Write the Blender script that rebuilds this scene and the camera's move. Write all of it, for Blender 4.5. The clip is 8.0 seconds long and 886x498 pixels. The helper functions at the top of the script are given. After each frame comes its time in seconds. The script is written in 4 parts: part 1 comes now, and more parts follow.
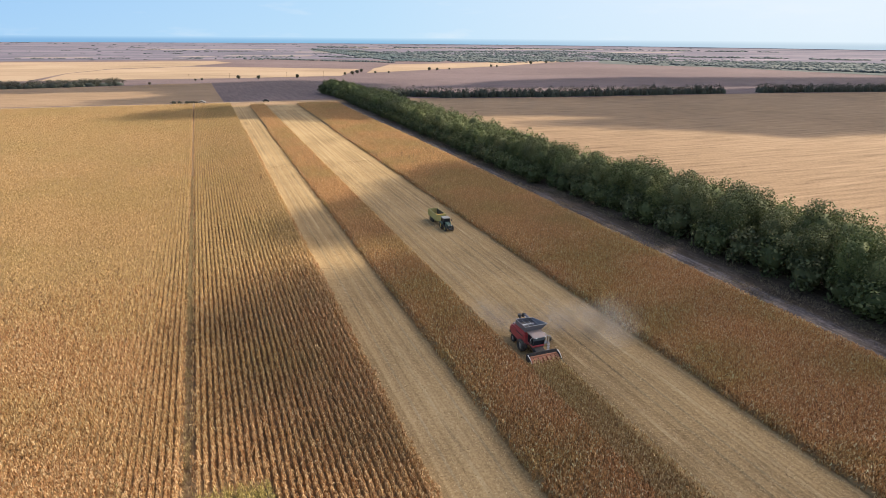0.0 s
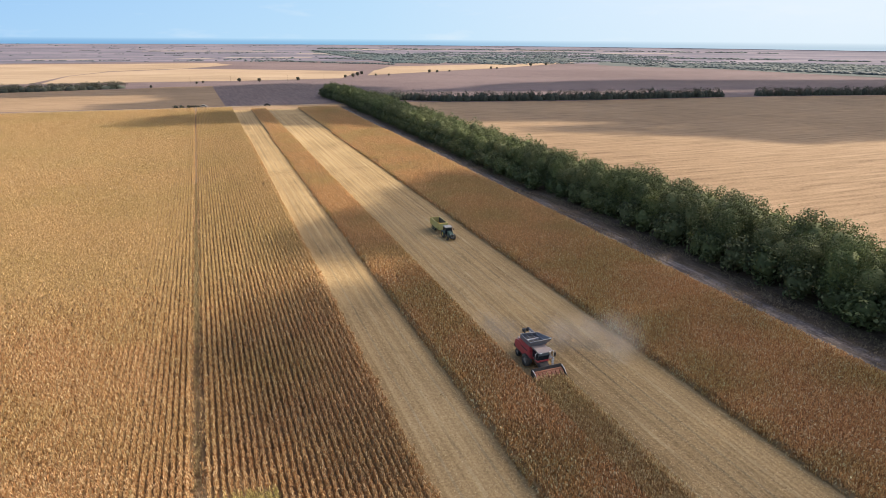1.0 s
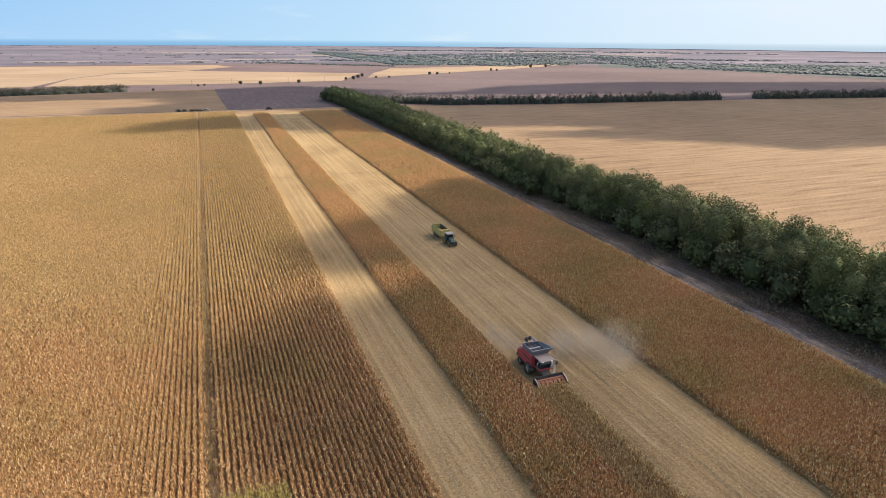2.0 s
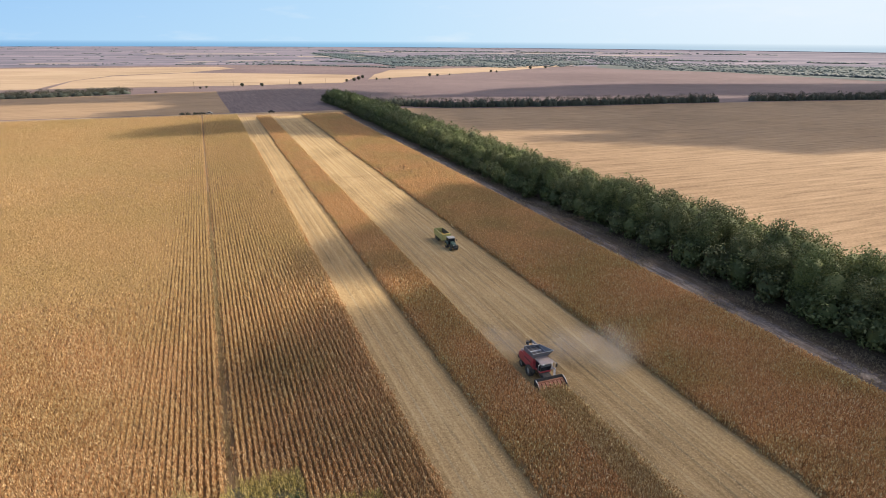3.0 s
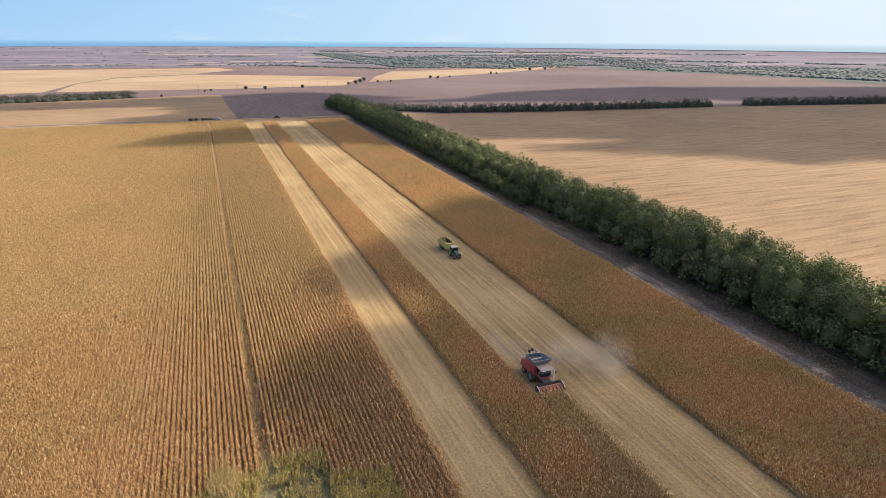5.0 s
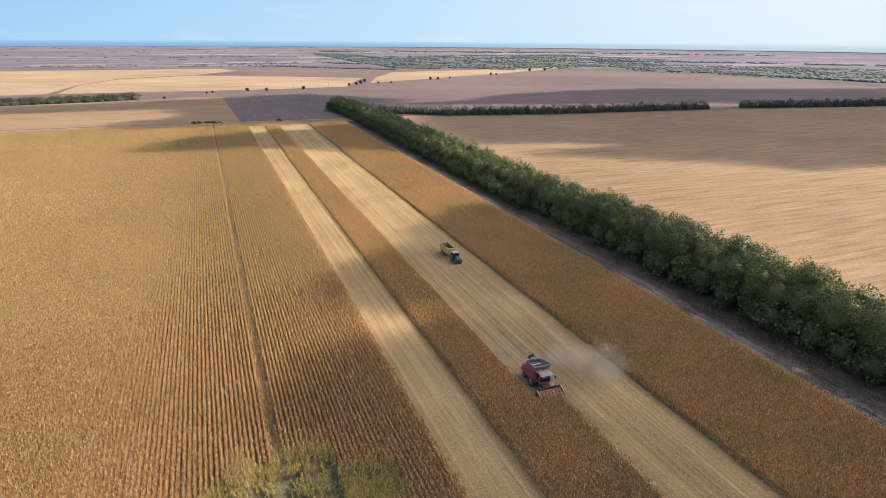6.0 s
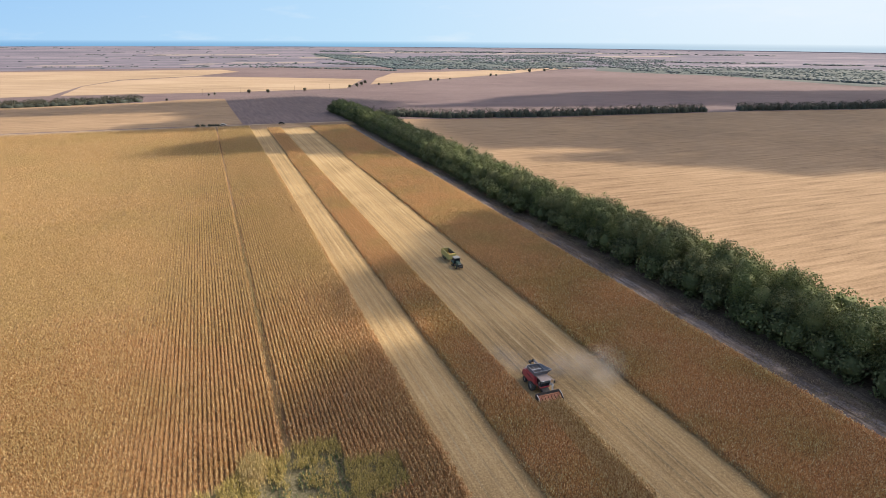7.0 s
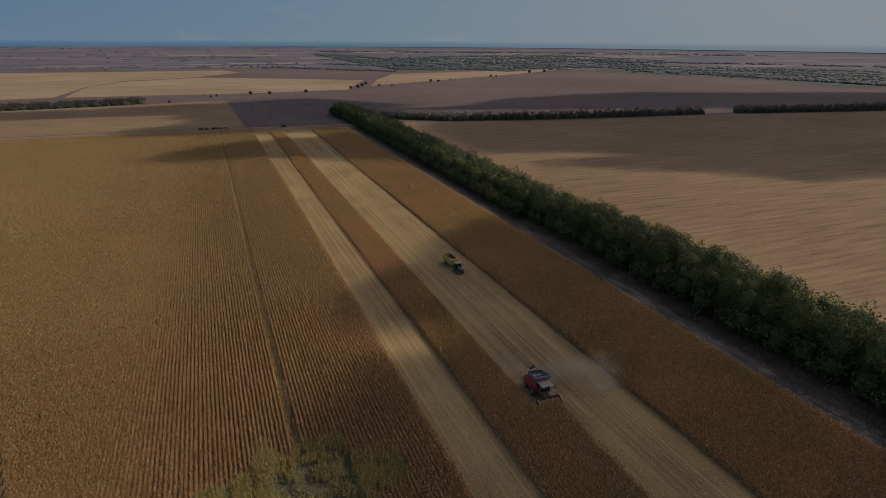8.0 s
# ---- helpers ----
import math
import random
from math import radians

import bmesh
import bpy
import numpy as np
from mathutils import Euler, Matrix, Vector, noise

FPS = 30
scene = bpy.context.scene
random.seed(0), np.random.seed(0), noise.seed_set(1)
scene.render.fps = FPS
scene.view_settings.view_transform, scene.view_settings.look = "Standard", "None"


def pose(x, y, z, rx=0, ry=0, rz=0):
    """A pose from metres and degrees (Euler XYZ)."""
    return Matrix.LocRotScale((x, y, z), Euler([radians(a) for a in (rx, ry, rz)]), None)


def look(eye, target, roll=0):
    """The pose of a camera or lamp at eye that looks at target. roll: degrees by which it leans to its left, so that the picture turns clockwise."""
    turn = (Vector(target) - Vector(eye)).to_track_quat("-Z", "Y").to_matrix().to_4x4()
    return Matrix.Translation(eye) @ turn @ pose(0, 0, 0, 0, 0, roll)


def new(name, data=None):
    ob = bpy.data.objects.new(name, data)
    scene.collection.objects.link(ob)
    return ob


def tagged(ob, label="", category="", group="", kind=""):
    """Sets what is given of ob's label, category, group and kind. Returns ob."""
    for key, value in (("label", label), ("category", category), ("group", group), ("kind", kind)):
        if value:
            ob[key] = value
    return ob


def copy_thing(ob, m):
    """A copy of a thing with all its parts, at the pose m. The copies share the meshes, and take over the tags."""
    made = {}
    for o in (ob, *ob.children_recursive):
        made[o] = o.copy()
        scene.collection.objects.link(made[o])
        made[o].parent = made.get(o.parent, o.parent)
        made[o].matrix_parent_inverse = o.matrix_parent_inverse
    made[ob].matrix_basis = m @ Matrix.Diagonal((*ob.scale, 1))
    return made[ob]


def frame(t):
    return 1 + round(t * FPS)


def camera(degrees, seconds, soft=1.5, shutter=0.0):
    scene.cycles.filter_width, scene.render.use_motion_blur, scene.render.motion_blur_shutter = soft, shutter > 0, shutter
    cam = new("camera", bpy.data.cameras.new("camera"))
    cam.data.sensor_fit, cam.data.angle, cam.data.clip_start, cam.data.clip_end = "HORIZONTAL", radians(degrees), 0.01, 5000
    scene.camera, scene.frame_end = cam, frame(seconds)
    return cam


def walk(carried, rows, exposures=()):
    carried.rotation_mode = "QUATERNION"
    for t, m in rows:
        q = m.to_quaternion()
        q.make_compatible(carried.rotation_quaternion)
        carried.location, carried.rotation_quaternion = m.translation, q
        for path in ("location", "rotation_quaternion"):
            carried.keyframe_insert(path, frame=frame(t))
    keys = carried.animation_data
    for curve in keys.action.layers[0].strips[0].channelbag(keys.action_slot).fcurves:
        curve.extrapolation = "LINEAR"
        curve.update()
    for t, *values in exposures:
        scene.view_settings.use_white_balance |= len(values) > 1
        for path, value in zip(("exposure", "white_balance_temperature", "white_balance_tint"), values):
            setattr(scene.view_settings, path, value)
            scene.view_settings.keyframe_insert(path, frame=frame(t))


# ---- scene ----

from collections import namedtuple

# ---------------------------------------------------------------- camera
cam = camera(72.9, 8.0, soft=0.85)


def aim(x, y, z, yaw, pitch, roll):
    d = Vector((-math.sin(yaw) * math.cos(pitch), math.cos(yaw) * math.cos(pitch), math.sin(pitch)))
    return look((x, y, z), Vector((x, y, z)) + d * 10, roll)


PATH = [
    (0.0, 6.35, 7.37, 41.55, -0.3741, -0.3394, 0.48),
    (0.5, 6.00, 6.60, 42.45, -0.3740, -0.3383, 0.47),
    (1.0, 5.65, 5.65, 43.75, -0.3738, -0.3380, 0.45),
    (1.5, 5.17, 4.25, 44.89, -0.3735, -0.3374, 0.42),
    (3.0, 2.75, -2.29, 48.09, -0.3728, -0.3359, 0.35),
    (3.5, 1.69, -4.91, 49.32, -0.3727, -0.3362, 0.34),
    (4.0, 0.69, -7.50, 50.69, -0.3726, -0.3366, 0.33),
    (4.5, -0.34, -10.06, 52.20, -0.3724, -0.3369, 0.34),
    (6.0, -3.18, -17.40, 56.81, -0.3722, -0.3380, 0.37),
    (6.5, -4.07, -19.81, 58.30, -0.3720, -0.3382, 0.37),
    (7.0, -4.95, -22.21, 59.85, -0.3719, -0.3386, 0.37),
    (7.5, -5.83, -24.51, 61.38, -0.3716, -0.3387, 0.36),
    (8.0, -6.72, -26.77, 63.00, -0.3714, -0.3393, 0.36),
]
walk(cam, [(r[0], aim(*r[1:])) for r in PATH],
     exposures=[(t, 0.9 + e, 6960, 12) for t, e in ((0.0, 0.0), (7.4, 0.0), (7.5, -0.1), (7.6, -0.33), (7.8, -1.0), (8.0, -1.78))])

# ---------------------------------------------------------------- light
SUN_EL, SUN_AZ = radians(43), radians(88)      # from +x
SUN_DIR = Vector((math.sin(SUN_AZ) * math.cos(SUN_EL), math.cos(SUN_AZ) * math.cos(SUN_EL), math.sin(SUN_EL)))
world = bpy.data.worlds.new("sky")
scene.world = world
world.use_nodes = True
wn = world.node_tree
sky = wn.nodes.new("ShaderNodeTexSky")
sky.sky_type = 'NISHITA'
sky.sun_disc = False
sky.sun_elevation, sky.sun_rotation = SUN_EL, SUN_AZ
sky.altitude, sky.air_density, sky.dust_density, sky.ozone_density = 200, 1.0, 3.0, 1.0
bg = wn.nodes["Background"]
wn.links.new(sky.outputs[0], bg.inputs[0])
bg.inputs[1].default_value = 0.15
sun = new("sun", bpy.data.lights.new("sun", 'SUN'))
sun.data.energy, sun.data.angle, sun.data.color = 3.4, radians(0.53), (1.0, 0.93, 0.82)
sun.matrix_world = look(SUN_DIR * 100, (0, 0, 0))


# ---------------------------------------------------------------- materials
def mat(name, base, rough=0.9, metal=0.0):
    m = bpy.data.materials.new(name)
    m.use_nodes = True
    b = m.node_tree.nodes["Principled BSDF"]
    b.inputs["Base Color"].default_value = (*base, 1)
    b.inputs["Roughness"].default_value = rough
    b.inputs["Metallic"].default_value = metal
    return m


class Net:
    """Short hand for wiring a material."""

    def __init__(self, m):
        self.t = m.node_tree
        self.b = self.t.nodes["Principled BSDF"]

    def node(self, kind, **inputs):
        n = self.t.nodes.new(kind)
        for k, v in inputs.items():
            key = k.replace("_", " ")
            if hasattr(v, "is_output"):
                self.t.links.new(v, n.inputs[key])
            else:
                n.inputs[key].default_value = v
        return n

    def place(self, scale=(1, 1, 1), loc=(0, 0, 0)):
        c = self.t.nodes.new("ShaderNodeTexCoord")
        m = self.t.nodes.new("ShaderNodeMapping")
        m.inputs["Scale"].default_value = scale
        m.inputs["Location"].default_value = loc
        self.t.links.new(c.outputs["Object"], m.inputs["Vector"])
        return m.outputs[0]

    def noise(self, scale, at=(1, 1, 1), detail=4.0, rough=0.6, loc=(0, 0, 0)):
        n = self.node("ShaderNodeTexNoise", Vector=self.place(at, loc), Scale=scale, Detail=detail, Roughness=rough)
        return n.outputs["Fac"]

    def ramp(self, fac, stops):
        r = self.t.nodes.new("ShaderNodeValToRGB")
        e = r.color_ramp.elements
        while len(e) < len(stops):
            e.new(0.5)
        for k, (p, c) in zip(e, stops):
            k.position, k.color = p, (*c, 1) if len(c) == 3 else c
        self.t.links.new(fac, r.inputs[0])
        return r.outputs[0]

    def mix(self, fac, a, b, how='MIX'):
        n = self.t.nodes.new("ShaderNodeMix")
        n.data_type, n.blend_type = 'RGBA', how
        for sock, v in ((n.inputs[0], fac), (n.inputs[6], a), (n.inputs[7], b)):
            if hasattr(v, "is_output"):
                self.t.links.new(v, sock)
            elif isinstance(v, (int, float)):
                sock.default_value = v
            else:
                sock.default_value = (*v, 1)
        return n.outputs[2]

    def math(self, op, a, b=0.0, clamp=False):
        n = self.t.nodes.new("ShaderNodeMath")
        n.operation, n.use_clamp = op, clamp
        for sock, v in zip(n.inputs, (a, b)):
            if hasattr(v, "is_output"):
                self.t.links.new(v, sock)
            else:
                sock.default_value = v
        return n.outputs[0]

    def color(self, out):
        self.t.links.new(out, self.b.inputs["Base Color"])

    def bump(self, height, strength=0.5, distance=0.05):
        n = self.node("ShaderNodeBump", Strength=strength, Distance=distance, Height=height)
        self.t.links.new(n.outputs[0], self.b.inputs["Normal"])


def field_mat(name, dark, mid, light, along=(1, 0.06, 1), grain=1.2, patch=0.012, relief=0.15, fine_k=6.0, weights=(0.35, 0.45, 0.3)):
    """Soil or stubble: drill-row streaks along one way, fine litter and broad patches."""
    m = mat(name, mid, 0.95)
    n = Net(m)
    fine = n.noise(grain * fine_k, detail=5, rough=0.75)
    streak = n.noise(grain, along, detail=3, rough=0.6)
    broad = n.noise(patch, detail=3, rough=0.5)
    f = n.math('ADD', n.math('MULTIPLY', fine, weights[0]), n.math('MULTIPLY', streak, weights[1]))
    f = n.math('ADD', f, n.math('MULTIPLY', broad, weights[2]))
    n.color(n.ramp(f, [(0.42, dark), (0.55, mid), (0.68, light)]))
    n.bump(fine, 0.6, relief)
    n.b.inputs["Specular IOR Level"].default_value = 0.1
    return m


def leaf_mat(name, stops, broad_tint, broad_scale=0.03, glow=0.25, own_tint=False):
    """Leaves: a colour for each leaf, drifts of another tint, and light through the blade."""
    m = mat(name, stops[0][1], 0.65)
    n = Net(m)
    g = n.t.nodes.new("ShaderNodeNewGeometry")
    o = n.t.nodes.new("ShaderNodeObjectInfo")
    r = n.math('FRACT', n.math('ADD', g.outputs["Random Per Island"], 0.0))
    c = n.ramp(r, stops)
    drift = n.ramp(n.noise(broad_scale, detail=3), [(0.42, (0, 0, 0)), (0.62, (1, 1, 1))])
    c = n.mix(n.math('MULTIPLY', drift, 0.55), c, n.mix(1.0, c, broad_tint, 'MULTIPLY'))
    if own_tint:
        own = n.ramp(o.outputs["Random"], [(0.0, (0.76, 0.79, 0.76)), (0.25, (0.92, 1.0, 0.86)), (0.45, (1.08, 1.02, 1.06)), (0.6, (0.86, 0.87, 0.86)), (0.8, (1.06, 1.1, 0.92)), (1.0, (1.22, 1.18, 1.1))])
        c = n.mix(1.0, c, own, 'MULTIPLY')
    n.color(c)
    n.b.inputs["Specular IOR Level"].default_value = 0.2
    tr = n.node("ShaderNodeBsdfTranslucent", Color=c)
    mx = n.node("ShaderNodeMixShader", Fac=glow)
    out = n.t.nodes["Material Output"]
    n.t.links.new(n.b.outputs[0], mx.inputs[1])
    n.t.links.new(tr.outputs[0], mx.inputs[2])
    n.t.links.new(mx.outputs[0], out.inputs[0])
    return m


# Brown soil; its mauve cast is distance haze put into the colour.
PLOUGHED = field_mat("hazed_ploughed_soil", (0.098, 0.069, 0.065), (0.14, 0.101, 0.096), (0.19, 0.14, 0.132), (0.06, 1, 1), 0.5, 0.004, 0.3)
SOIL = field_mat("littered_soil", (0.15, 0.098, 0.053), (0.232, 0.154, 0.086), (0.315, 0.218, 0.13))
PLOUGHED_DARK = field_mat("dark_ploughed_soil", (0.095, 0.069, 0.064), (0.132, 0.097, 0.09), (0.175, 0.13, 0.12), (1, 0.05, 1), 0.6, 0.006, 0.3)
STUBBLE = field_mat("maize_stubble", (0.188, 0.123, 0.059), (0.325, 0.220, 0.105), (0.467, 0.333, 0.174), (1, 0.006, 1), 1.3, 0.05, 0.15, 2.4, (0.46, 0.36, 0.24))
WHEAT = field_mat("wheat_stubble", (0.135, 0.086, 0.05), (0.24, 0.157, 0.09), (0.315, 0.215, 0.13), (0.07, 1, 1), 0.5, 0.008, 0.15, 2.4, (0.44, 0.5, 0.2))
# Stubble colours for distant fields, paler and greyer to stand in for haze.
WHEAT_FAR = field_mat("hazed_wheat_stubble", (0.225, 0.158, 0.1), (0.31, 0.22, 0.138), (0.385, 0.285, 0.188), (0.05, 1, 1), 0.12, 0.006)
PALE = field_mat("hazed_far_stubble", (0.20, 0.16, 0.135), (0.255, 0.21, 0.175), (0.31, 0.26, 0.22), (0.15, 1, 1), 0.05, 0.004)
RUT = field_mat("wheel_rut", (0.115, 0.08, 0.042), (0.265, 0.19, 0.098), (0.40, 0.30, 0.173), (1, 0.08, 1), 1.3, 0.05, 0.15, 2.4, (0.4, 0.2, 0.5))
SWATH_STRAW = field_mat("straw_line", (0.20, 0.138, 0.07), (0.335, 0.235, 0.118), (0.46, 0.345, 0.19), (1, 0.1, 1), 1.3, 0.06, 0.15, 2.4)
# Verge soil darkened for the tree belt's shade, put into its colour.
FALLOW = field_mat("shaded_verge", (0.045, 0.032, 0.022), (0.098, 0.071, 0.05), (0.18, 0.137, 0.104), (1, 0.15, 1), 1.1, 0.09, 0.15, 2.0, (0.5, 0.32, 0.28))
TRACK = field_mat("dirt_track", (0.20, 0.14, 0.085), (0.30, 0.22, 0.138), (0.41, 0.315, 0.21), (0.1, 1, 1), 0.8, 0.05)
# Grey track colour, toned down further for the shade lying across it.
TRACK_GREY = field_mat("rutted_track", (0.051, 0.039, 0.033), (0.128, 0.105, 0.093), (0.255, 0.217, 0.198), (1, 0.15, 1), 1.2, 0.12, 0.15, 2.0, (0.5, 0.32, 0.28))
TRACK_RUT = field_mat("track_rut", (0.045, 0.034, 0.027), (0.11, 0.088, 0.073), (0.2, 0.165, 0.145), (1, 0.1, 1), 1.0, 0.15, 0.15, 1.5, (0.4, 0.25, 0.45))
GREEN_FAR = field_mat("far_meadow", (0.061, 0.075, 0.068), (0.090, 0.101, 0.091), (0.133, 0.135, 0.119), (0.3, 1, 1), 0.05, 0.004)
WEED_SOIL = field_mat("weedy_ground", (0.085, 0.075, 0.033), (0.13, 0.113, 0.064), (0.225, 0.19, 0.12), (1, 0.3, 1), 1.4, 0.25, 0.15, 1.6, (0.75, 0.2, 0.15))
CORN = leaf_mat("dry_maize_leaf", [(0.0, (0.222, 0.104, 0.044)), (0.2, (0.384, 0.199, 0.083)), (0.5, (0.521, 0.305, 0.137)), (0.8, (0.641, 0.429, 0.221)), (1.0, (0.769, 0.579, 0.332))], (0.78, 0.90, 0.74), 0.035, 0.5)
CORN_DUSTY = leaf_mat("dusty_maize_leaf", [(0.0, (0.206, 0.107, 0.045)), (0.2, (0.356, 0.204, 0.085)), (0.5, (0.484, 0.312, 0.140)), (0.8, (0.595, 0.439, 0.227)), (1.0, (0.713, 0.592, 0.340))], (0.78, 0.90, 0.74), 0.035, 0.5)
CORN_RED = leaf_mat("rusty_maize_leaf", [(0.0, (0.201, 0.095, 0.040)), (0.2, (0.407, 0.201, 0.080)), (0.5, (0.591, 0.311, 0.132)), (0.8, (0.714, 0.435, 0.203)), (1.0, (0.790, 0.712, 0.454))], (0.66, 0.87, 0.68), 0.055, 0.5)
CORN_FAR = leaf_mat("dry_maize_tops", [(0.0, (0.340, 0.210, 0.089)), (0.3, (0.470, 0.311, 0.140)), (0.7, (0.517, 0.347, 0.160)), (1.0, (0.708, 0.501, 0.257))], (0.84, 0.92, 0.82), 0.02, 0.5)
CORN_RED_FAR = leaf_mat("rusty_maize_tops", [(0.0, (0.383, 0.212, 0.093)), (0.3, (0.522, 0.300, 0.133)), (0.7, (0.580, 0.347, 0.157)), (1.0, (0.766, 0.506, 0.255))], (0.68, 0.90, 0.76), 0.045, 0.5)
CORE = mat("maize_stalk", (0.31, 0.20, 0.092), 0.95)
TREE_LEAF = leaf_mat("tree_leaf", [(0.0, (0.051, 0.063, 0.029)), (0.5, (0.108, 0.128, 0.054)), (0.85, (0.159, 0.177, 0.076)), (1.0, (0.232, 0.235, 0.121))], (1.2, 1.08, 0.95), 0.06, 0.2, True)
# Tree leaf colours darkened: shade at the belt's foot, put into the colour.
SHADED_SHRUB_LEAF = leaf_mat("shaded_shrub_leaf", [(0.0, (0.034, 0.044, 0.021)), (0.5, (0.073, 0.089, 0.039)), (0.85, (0.107, 0.124, 0.055)), (1.0, (0.157, 0.165, 0.086))], (1.2, 1.08, 0.95), 0.06, 0.2, True)
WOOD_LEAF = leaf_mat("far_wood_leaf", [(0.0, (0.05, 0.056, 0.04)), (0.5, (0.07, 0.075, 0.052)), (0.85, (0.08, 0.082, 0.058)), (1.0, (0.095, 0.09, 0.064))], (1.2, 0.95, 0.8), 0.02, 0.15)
# Flat dark colour for the shade inside far woods, on added core lumps.
WOOD_DARK = mat("shaded_wood_core", (0.042, 0.05, 0.036), 0.95)
# The next three leaf colours hold distance haze: bluer and greyer than foliage.
WOOD_HAZED = leaf_mat("hazed_leaf", [(0.0, (0.07, 0.085, 0.095)), (0.5, (0.085, 0.10, 0.108)), (1.0, (0.11, 0.122, 0.125))], (1.1, 1.0, 0.9), 0.01, 0.1)
PATCH_LEAF = leaf_mat("hazed_scrub_leaf", [(0.0, (0.055, 0.078, 0.078)), (0.5, (0.066, 0.092, 0.09)), (1.0, (0.085, 0.11, 0.1))], (1.1, 1.0, 0.9), 0.01, 0.1)
WOOD_MID = leaf_mat("hazed_wood_leaf", [(0.0, (0.062, 0.078, 0.08)), (0.5, (0.08, 0.098, 0.098)), (1.0, (0.105, 0.122, 0.115))], (1.1, 1.0, 0.9), 0.01, 0.1)
# Far land paled towards blue-mauve: distance haze put into the base colour.
HAZED_PLAIN = field_mat("hazed_plain", (0.075, 0.076, 0.092), (0.132, 0.117, 0.137), (0.215, 0.182, 0.196), (0.12, 1, 1), 0.014, 0.0022, 0.1, 3.0, (0.3, 0.55, 0.28))
WEED = leaf_mat("weed_leaf", [(0.0, (0.202, 0.164, 0.055)), (0.4, (0.370, 0.286, 0.090)), (0.8, (0.515, 0.387, 0.138)), (1.0, (0.638, 0.488, 0.209))], (0.85, 0.9, 0.75), 0.35, 0.3)
DRY_GRASS = leaf_mat("dry_grass", [(0.0, (0.24, 0.16, 0.075)), (0.5, (0.38, 0.27, 0.125)), (1.0, (0.50, 0.38, 0.20))], (0.88, 0.92, 0.8), 0.15, 0.25)
TRAM_GRASS = leaf_mat("trodden_grass", [(0.0, (0.16, 0.115, 0.055)), (0.5, (0.30, 0.215, 0.10)), (1.0, (0.44, 0.33, 0.165))], (0.74, 0.70, 0.62), 0.12, 0.25)
STRAW_WEED = leaf_mat("straw_weed", [(0.0, (0.29, 0.205, 0.085)), (0.5, (0.42, 0.305, 0.13)), (1.0, (0.55, 0.42, 0.21))], (0.9, 0.95, 0.8), 0.4, 0.3)
GREEN_WEED = leaf_mat("green_weed", [(0.0, (0.06, 0.085, 0.04)), (0.5, (0.10, 0.135, 0.065)), (1.0, (0.16, 0.19, 0.10))], (1.1, 1.0, 0.8), 0.4, 0.25)
BROWN_GRASS = leaf_mat("withered_grass", [(0.0, (0.09, 0.065, 0.04)), (0.5, (0.17, 0.125, 0.08)), (1.0, (0.30, 0.23, 0.15))], (0.8, 0.9, 0.75), 0.15, 0.2)
BARK = mat("bark", (0.09, 0.065, 0.045), 0.95)


# ---------------------------------------------------------------- building tools
def part(name, bm, material, parent=None, label="", smooth=False):
    me = bpy.data.meshes.new(name)
    bm.to_mesh(me)
    bm.free()
    me.materials.append(material)
    if smooth:
        me.polygons.foreach_set("use_smooth", [True] * len(me.polygons))
    ob = new(name, me)
    if parent is not None:
        ob.parent = parent
    if label:
        tagged(ob, label)
    return ob


def thing(name, label, category, m=None, group="", kind=""):
    ob = tagged(new(name), label, category, group, kind)
    if m is not None:
        ob.matrix_world = m
    return ob


def raw(name, verts, faces, material, parent=None):
    """A mesh from arrays: faces all with the same number of corners."""
    verts, faces = np.asarray(verts, np.float32), np.asarray(faces, np.int32)
    me = bpy.data.meshes.new(name)
    me.vertices.add(len(verts))
    me.vertices.foreach_set("co", verts.ravel())
    k = faces.shape[1]
    me.loops.add(faces.size)
    me.loops.foreach_set("vertex_index", faces.ravel())
    me.polygons.add(len(faces))
    me.polygons.foreach_set("loop_start", np.arange(0, faces.size, k, dtype=np.int32))
    me.update(calc_edges=True)
    me.materials.append(material)
    ob = new(name, me)
    if parent is not None:
        ob.parent = parent
    return ob


TERRAIN = [(-6000, 0), (440, 0), (600, -5), (850, -10), (1200, -15), (2500, -14), (6000, -6)]


def height(y):
    return float(np.interp(y, [a for a, _ in TERRAIN], [b for _, b in TERRAIN]))


def sheet(name, outline, material, lift, label, category, thick=0.0):
    """A piece of land that follows the lie of the ground."""
    bm = bmesh.new()
    bm.faces.new([bm.verts.new((x, y, 0)) for x, y in outline])
    for y, _ in TERRAIN[1:-1]:
        bmesh.ops.bisect_plane(bm, geom=bm.verts[:] + bm.edges[:] + bm.faces[:], plane_co=(0, y, 0), plane_no=(0, 1, 0), dist=0.01)
    bmesh.ops.triangulate(bm, faces=bm.faces[:])
    for v in bm.verts:
        v.co.z = height(v.co.y) + lift
    bmesh.ops.recalc_face_normals(bm, faces=bm.faces[:])
    if bm.faces and sum(f.normal.z for f in bm.faces) < 0:
        bmesh.ops.reverse_faces(bm, faces=bm.faces[:])
    return tagged(part(name, bm, material), label, category, kind="structure")


def inside(px, py, poly):
    """Which of the points lie in the outline."""
    res = np.zeros(len(px), bool)
    for (x0, y0), (x1, y1) in zip(poly, poly[1:] + poly[:1]):
        if y0 != y1:
            c = ((y0 > py) != (y1 > py)) & (px < (x1 - x0) * (py - y0) / (y1 - y0) + x0)
            res ^= c
    return res


